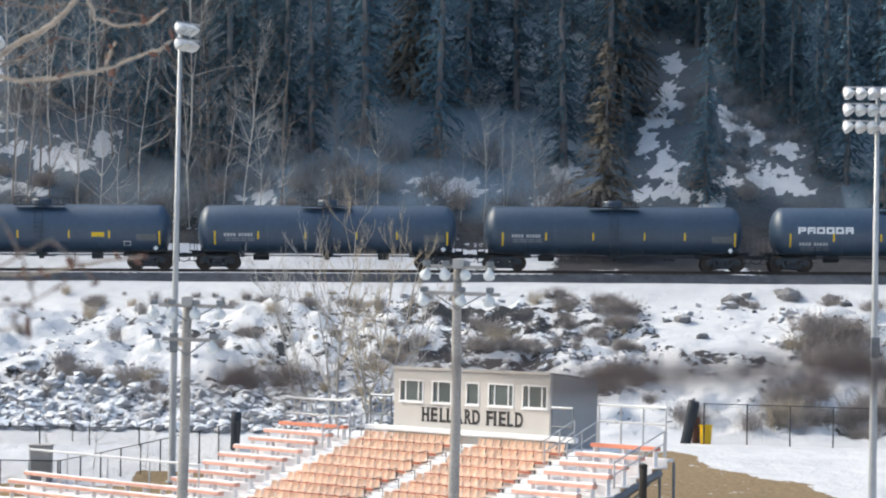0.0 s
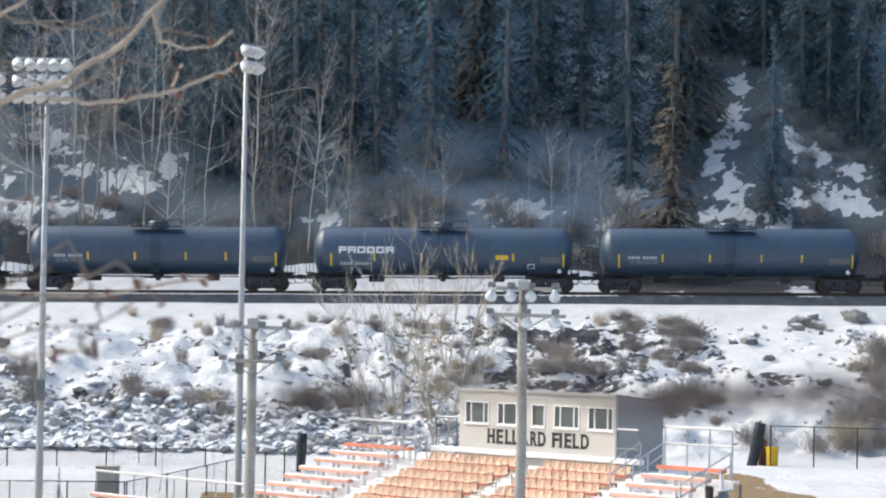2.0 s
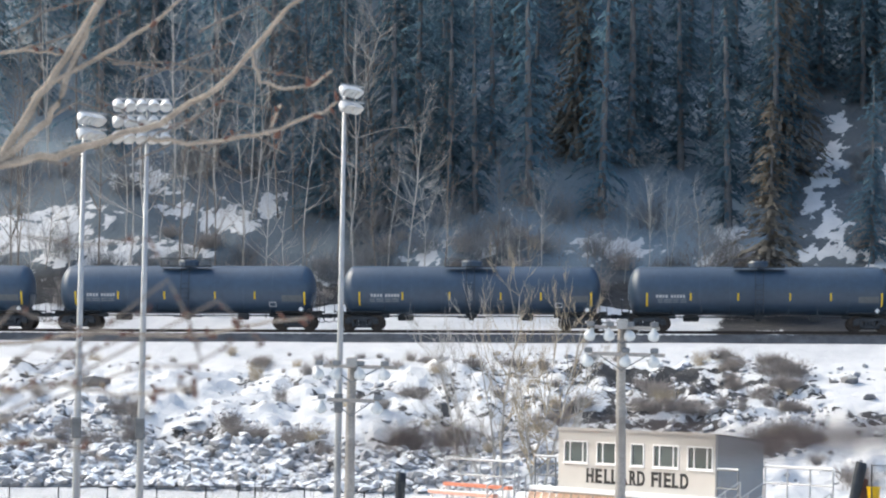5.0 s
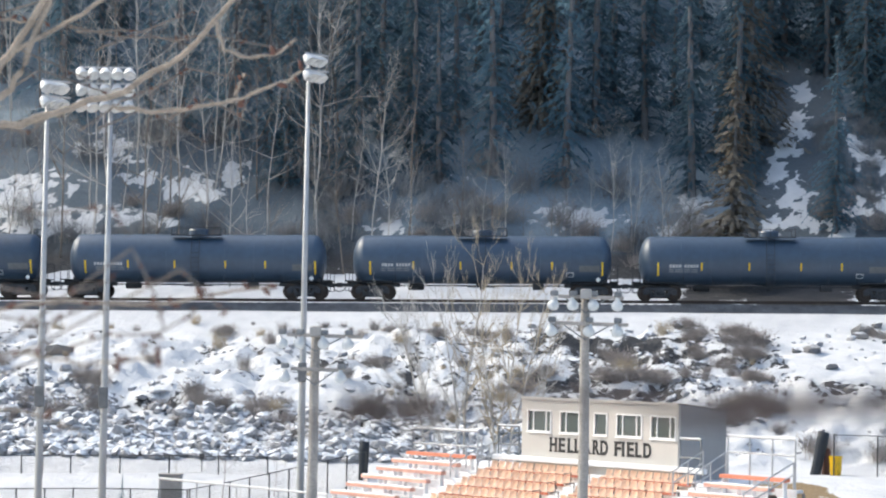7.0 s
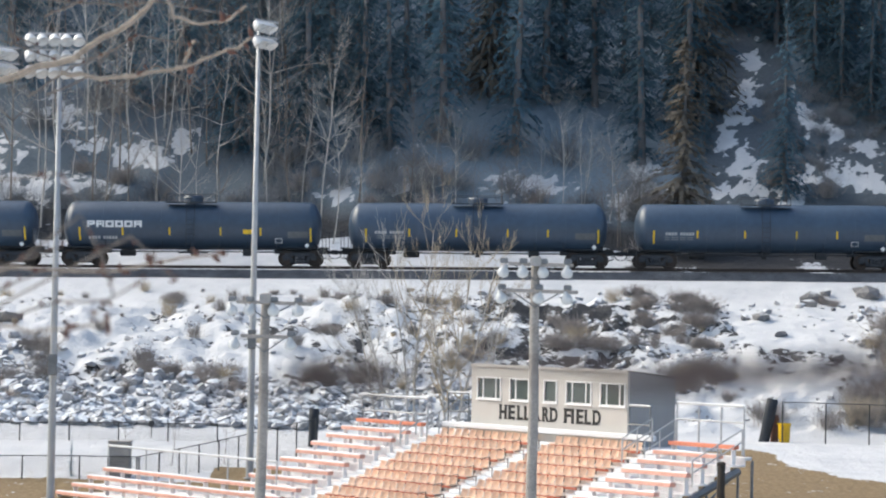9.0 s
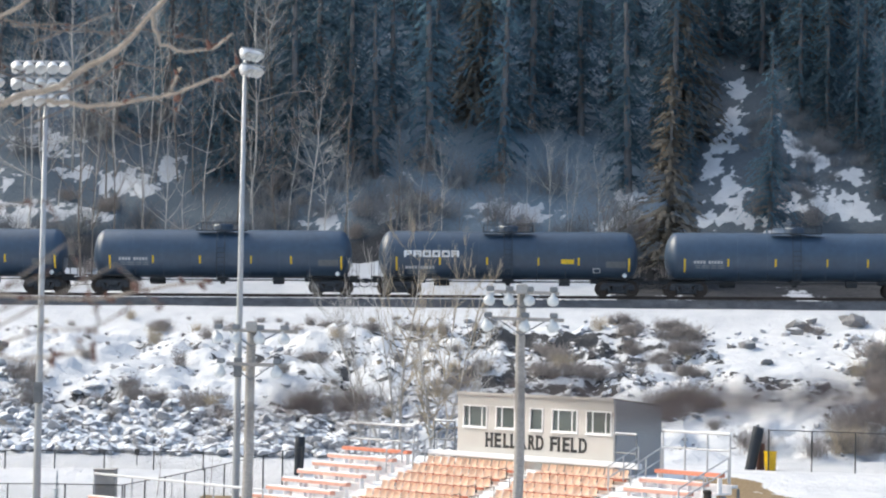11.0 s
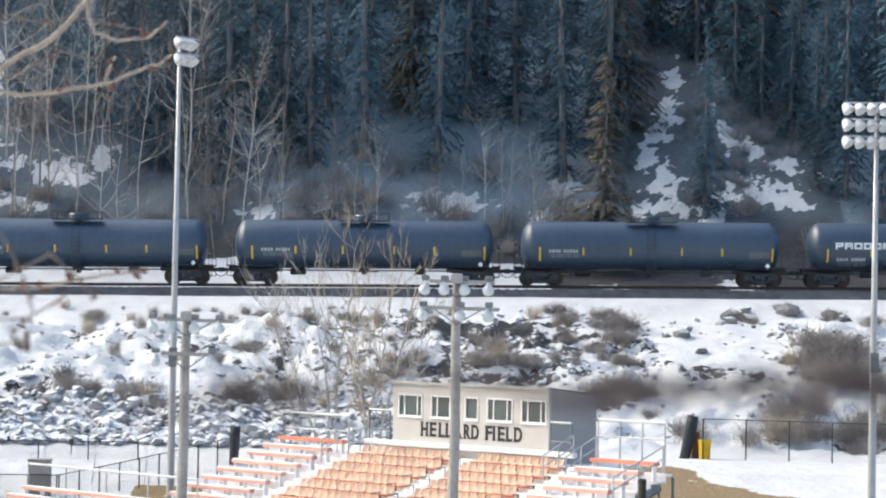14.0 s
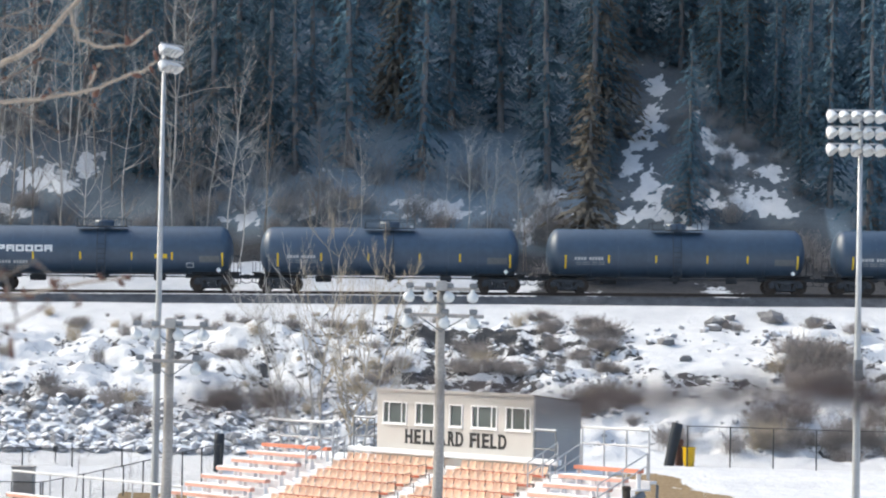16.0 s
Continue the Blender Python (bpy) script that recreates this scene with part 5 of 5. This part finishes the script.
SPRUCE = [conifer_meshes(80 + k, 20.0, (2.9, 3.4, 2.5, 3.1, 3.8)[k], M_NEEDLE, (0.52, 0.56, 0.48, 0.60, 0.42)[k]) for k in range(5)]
LARCH = conifer_meshes(95, 15.0, 3.0, M_LARCH, 0.3)
SLAB = "dark spruce on the shaded hillside"
put_tree("young_spruce", SPRUCE[2], -20.6, 122.6, sc(0.085), "small young spruce in the snow beside the fence", "tree", "")
put_tree("larch", LARCH, 11.0, 181.5, sc(0.94) @ Matrix.Diagonal((1.35, 1.35, 1, 1)), "brown-tinged conifer standing before the dark forest", "tree", "")
for x, y, s in ((12.9, 195.0, 1.3), (23.0, 202.5, 1.2), (-2.5, 196.0, 1.15)):
    put_tree("larch", LARCH, x, y, sc(s, rng.uniform(0, 360)), "tall brown-tinged conifer among the dark spruces", "tree", "")
for x, y, s in ((18.3, 185.5, 0.70), (12.0, 193, 1.1), (28.5, 188, 0.9), (24.6, 204, 0.95), (27.8, 194, 1.0), (20.4, 207, 1.1), (31, 186, 1.0), (16.2, 206, 1.0), (21.8, 200.5, 0.85), (23.6, 198.5, 0.8), (26.4, 198, 0.9), (19.2, 203, 0.9), (13.0, 197, 0.9), (13.6, 202, 1.0), (21.6, 198, 0.7), (23.4, 196.2, 0.62), (25.4, 194.8, 0.6), (27.0, 192.6, 0.55), (13.0, 190.5, 0.3), (20.0, 190.6, 0.10), (21.4, 190.2, 0.09), (19.2, 191.8, 0.2), (26.6, 189.6, 0.28), (12.6, 187.5, 0.2)):
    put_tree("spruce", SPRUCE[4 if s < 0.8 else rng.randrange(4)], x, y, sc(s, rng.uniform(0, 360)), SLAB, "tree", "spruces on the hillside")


def clearing(x, y):
    return (13.2 < x < 18.6 and y < 203) or (12.5 < x < 26 and y < 198) or (x < -15 and y < 190) or (x < -24 and y < 195) or y < 189 + 2.5 * noise.noise((x * 0.2, 0, 3))


y = 184.0
while y < 224:
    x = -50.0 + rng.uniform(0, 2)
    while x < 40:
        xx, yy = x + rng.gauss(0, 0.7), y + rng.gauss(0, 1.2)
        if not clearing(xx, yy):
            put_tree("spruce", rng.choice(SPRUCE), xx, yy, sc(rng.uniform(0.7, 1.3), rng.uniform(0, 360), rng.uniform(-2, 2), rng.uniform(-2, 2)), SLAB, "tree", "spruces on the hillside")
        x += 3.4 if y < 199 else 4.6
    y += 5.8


# ================= twigs close to the camera =================
def limb(tree, pts, r0, r1, mtl=M_NEARBARK, buds=0, rs=1):
    rg = random.Random(rs)
    P = [Vector(p) for p in pts]
    out = []
    for a, b in zip(P, P[1:]):
        for k in range(4):
            out.append(a.lerp(b, k / 4) + Vector((rg.gauss(0, 1), rg.gauss(0, 1), rg.gauss(0, 1))) * r0 * 0.35)
    out.append(P[-1])
    n = len(out)
    bm = B()
    tube(bm, out, [r0 + (r1 - r0) * k / (n - 1) * rg.uniform(0.92, 1.08) for k in range(n)], 8)
    ob = part("limb", bm, mtl, tree, smooth=True)
    for _ in range(buds):
        p = out[rg.randrange(n // 3, n)]
        d = Vector((rg.gauss(0, 1), 0.2 * rg.gauss(0, 1), rg.gauss(0.3, 1))).normalized()
        bm = B()
        s = r0 * rg.uniform(1.2, 2.2)
        tube(bm, [p, p + d * s, p + d * s * 2, p + d * s * 2.6], [s * 0.35, s * 0.7, s * 0.5, 0.001], 6)
        part("bud", bm, M_BUD, ob, "reddish-brown bud", smooth=True)
    return ob


TY = 20.0
near = thing("near_tree", pose(-6.2, TY, height(-6.2, TY)), "bare budding tree close to the camera", "tree")
OFF = Vector((-6.2, TY, height(-6.2, TY)))


def at(px, pz, dy=0.0):
    """A place on the plane of the near tree, metres across and above the eye."""
    return Vector((px, TY + dy, 6.2 + pz)) - OFF


bm = B()
tube(bm, [(0, 0, -0.4), (0.1, 0, 2.5), (0.5, 0, 5.0), (0.9, 0, 7.0), (1.1, 0, 10.5)], [0.22, 0.17, 0.13, 0.10, 0.05], 10)
part("trunk", bm, M_NEARBARK, near, smooth=True)
limb(near, [(0.7, 0, 6.0), at(-5.1, 1.36), at(-4.46, 1.54), at(-3.95, 1.66), at(-3.4, 1.85), at(-2.98, 2.1), at(-2.57, 2.57), at(-2.27, 2.9)], 0.034, 0.016, rs=2)
limb(near, [at(-5.0, 1.05), at(-4.47, 1.84), at(-4.22, 2.22), at(-3.93, 2.7), at(-3.73, 3.09)], 0.036, 0.024, rs=3)
limb(near, [at(-4.7, 1.47), at(-4.34, 1.79), at(-4.18, 2.05), at(-4.01, 2.48), at(-3.89, 2.87)], 0.030, 0.018, rs=4)
limb(near, [at(-3.5, 1.72), at(-3.2, 1.68), at(-2.85, 1.71), at(-2.51, 1.8), at(-2.17, 1.93), at(-2.06, 2.01)], 0.019, 0.010, buds=7, rs=5)
limb(near, [at(-2.73, 2.4), at(-2.66, 2.16), at(-2.47, 2.1), at(-2.26, 2.12), at(-2.11, 2.25)], 0.016, 0.010, buds=4, rs=6)
limb(near, [at(-4.28, 2.12), at(-3.84, 2.36), at(-3.46, 2.62), at(-3.21, 2.84)], 0.020, 0.010, buds=2, rs=7)
limb(near, [at(-5.0, 2.30), at(-4.48, 2.38), at(-4.23, 2.35), at(-4.03, 2.35)], 0.014, 0.008, buds=4, rs=8)
limb(near, [at(-2.60, 1.75), at(-2.54, 1.87), at(-2.49, 1.98)], 0.012, 0.014, buds=3, rs=9)
rg = random.Random(77)
for k in range(16):
    x, z = rg.uniform(-4.7, -2.9), rg.uniform(1.5, 2.6)
    limb(near, [at(x, z, 0.3), at(x + rg.uniform(0.2, 0.5), z + rg.uniform(-0.1, 0.25), 0.4), at(x + rg.uniform(0.6, 0.9), z + rg.uniform(-0.1, 0.4), 0.4)], 0.009, 0.005, M_TWIG, buds=3, rs=20 + k)
# lower twigs, nearer still and out of focus
low = thing("near_sapling", pose(-3.6, 10.0, height(-3.6, 10.0)), "thin bare sapling with reddish buds near the camera", "tree")
LO = Vector((-3.6, 10.0, height(-3.6, 10.0)))
bm = B()
tube(bm, [(0, 0, -0.3), (0.1, 0, 1.5), (0.25, 0, 3.2)], [0.04, 0.035, 0.02], 8)
part("trunk", bm, M_NEARBARK, low, smooth=True)


def lo(x, y, z):
    return Vector((x, y, 6.2 + z)) - LO


limb(low, [Vector((0.1, 0, 1.5)), lo(-3.17, 12, 0.02), lo(-2.66, 12, 0.09), lo(-2.28, 12, 0.14), lo(-1.89, 12, 0.12), lo(-1.59, 12, 0.19), lo(-1.33, 12, 0.22)], 0.0105, 0.006, buds=14, rs=31)
limb(low, [Vector((0.05, 0, 1.0)), lo(-2.18, 9, -0.14), lo(-1.88, 9, -0.07), lo(-1.67, 9, -0.11), lo(-1.4, 9, -0.08)], 0.0075, 0.005, buds=14, rs=32)
limb(low, [Vector((0.05, 0, 0.9)), lo(-2.4, 9.5, -0.32), lo(-2.0, 9.5, -0.28), lo(-1.75, 9.5, -0.36)], 0.0075, 0.005, buds=10, rs=33)
for k, pts in enumerate((((-2.03, 0.18), (-1.88, 0.13), (-1.75, 0.11), (-1.56, 0.18)), ((-1.96, 0.05), (-1.79, 0.02), (-1.61, 0.1)), ((-1.5, 0.29), (-1.42, 0.14), (-1.38, 0.02), (-1.46, -0.07)),
                         ((-2.03, 0.43), (-1.8, 0.4), (-1.57, 0.43), (-1.51, 0.33)), ((-1.33, 0.22), (-1.23, 0.13), (-1.17, 0.07)), ((-1.75, -0.07), (-1.58, -0.01), (-1.4, 0.0), (-1.27, 0.08)))):
    limb(low, [Vector((0.12, 0, 1.7 + 0.1 * k))] + [lo(x, 9.0, z) for x, z in pts], 0.0048, 0.003, M_TWIG, buds=9, rs=60 + k)
# a bough across the view, a few steps from the lens
BX, BY = 0.80, 1.75
bough = thing("near_shrub", pose(BX, BY, height(BX, BY)), "dark twiggy shrub very close to the camera", "shrub")
BO = Vector((BX, BY, height(BX, BY)))


def bo(x, z, dy=0.0):
    return Vector((x * 0.486, 1.7 + dy, 6.2 + z * 0.486)) - BO


bm = B()
tube(bm, [(0, 0, -0.2), (0.0, 0, 0.7), (-0.1, -0.05, 1.4), (-0.15, -0.05, 1.75)], [0.016, 0.013, 0.010, 0.005], 8)
part("stem", bm, M_DARKTWIG, bough, smooth=True)
main = [Vector((-0.1, -0.05, 1.4)), bo(0.9, -0.08), bo(0.68, -0.066), bo(0.5, -0.07), bo(0.39, -0.074), bo(0.28, -0.085), bo(0.16, -0.09), bo(0.05, -0.075)]
limb(bough, main, 0.0085, 0.0050, M_DARKTWIG, rs=41)
limb(bough, [bo(0.05, -0.075), bo(-0.06, -0.082), bo(-0.16, -0.095), bo(-0.26, -0.092), bo(-0.33, -0.115), bo(-0.42, -0.135)], 0.0030, 0.0020, M_DARKTWIG, rs=42)
rb = random.Random(5)
for k in range(46):
    x = rb.choice((rb.uniform(0.37, 0.74), rb.uniform(0.38, 0.72), rb.uniform(0.38, 0.72), rb.uniform(0.18, 0.33), rb.uniform(0.18, 0.33), rb.uniform(-0.245, -0.18), rb.uniform(-0.29, -0.25)))
    w = rb.uniform(0.05, 0.16) if x > 0 else 0.04
    z = lerp(x, [(-0.45, -0.13), (-0.26, -0.092), (-0.16, -0.096), (0.05, -0.076), (0.16, -0.09), (0.39, -0.074), (0.8, -0.07)])
    limb(bough, [bo(x + w * 0.5, z), bo(x, z + rb.gauss(0, 0.008)), bo(x - w * 0.5, z + rb.gauss(0, 0.014))], 0.0044, 0.0030, M_DARKTWIG, rs=50 + k)


motions()
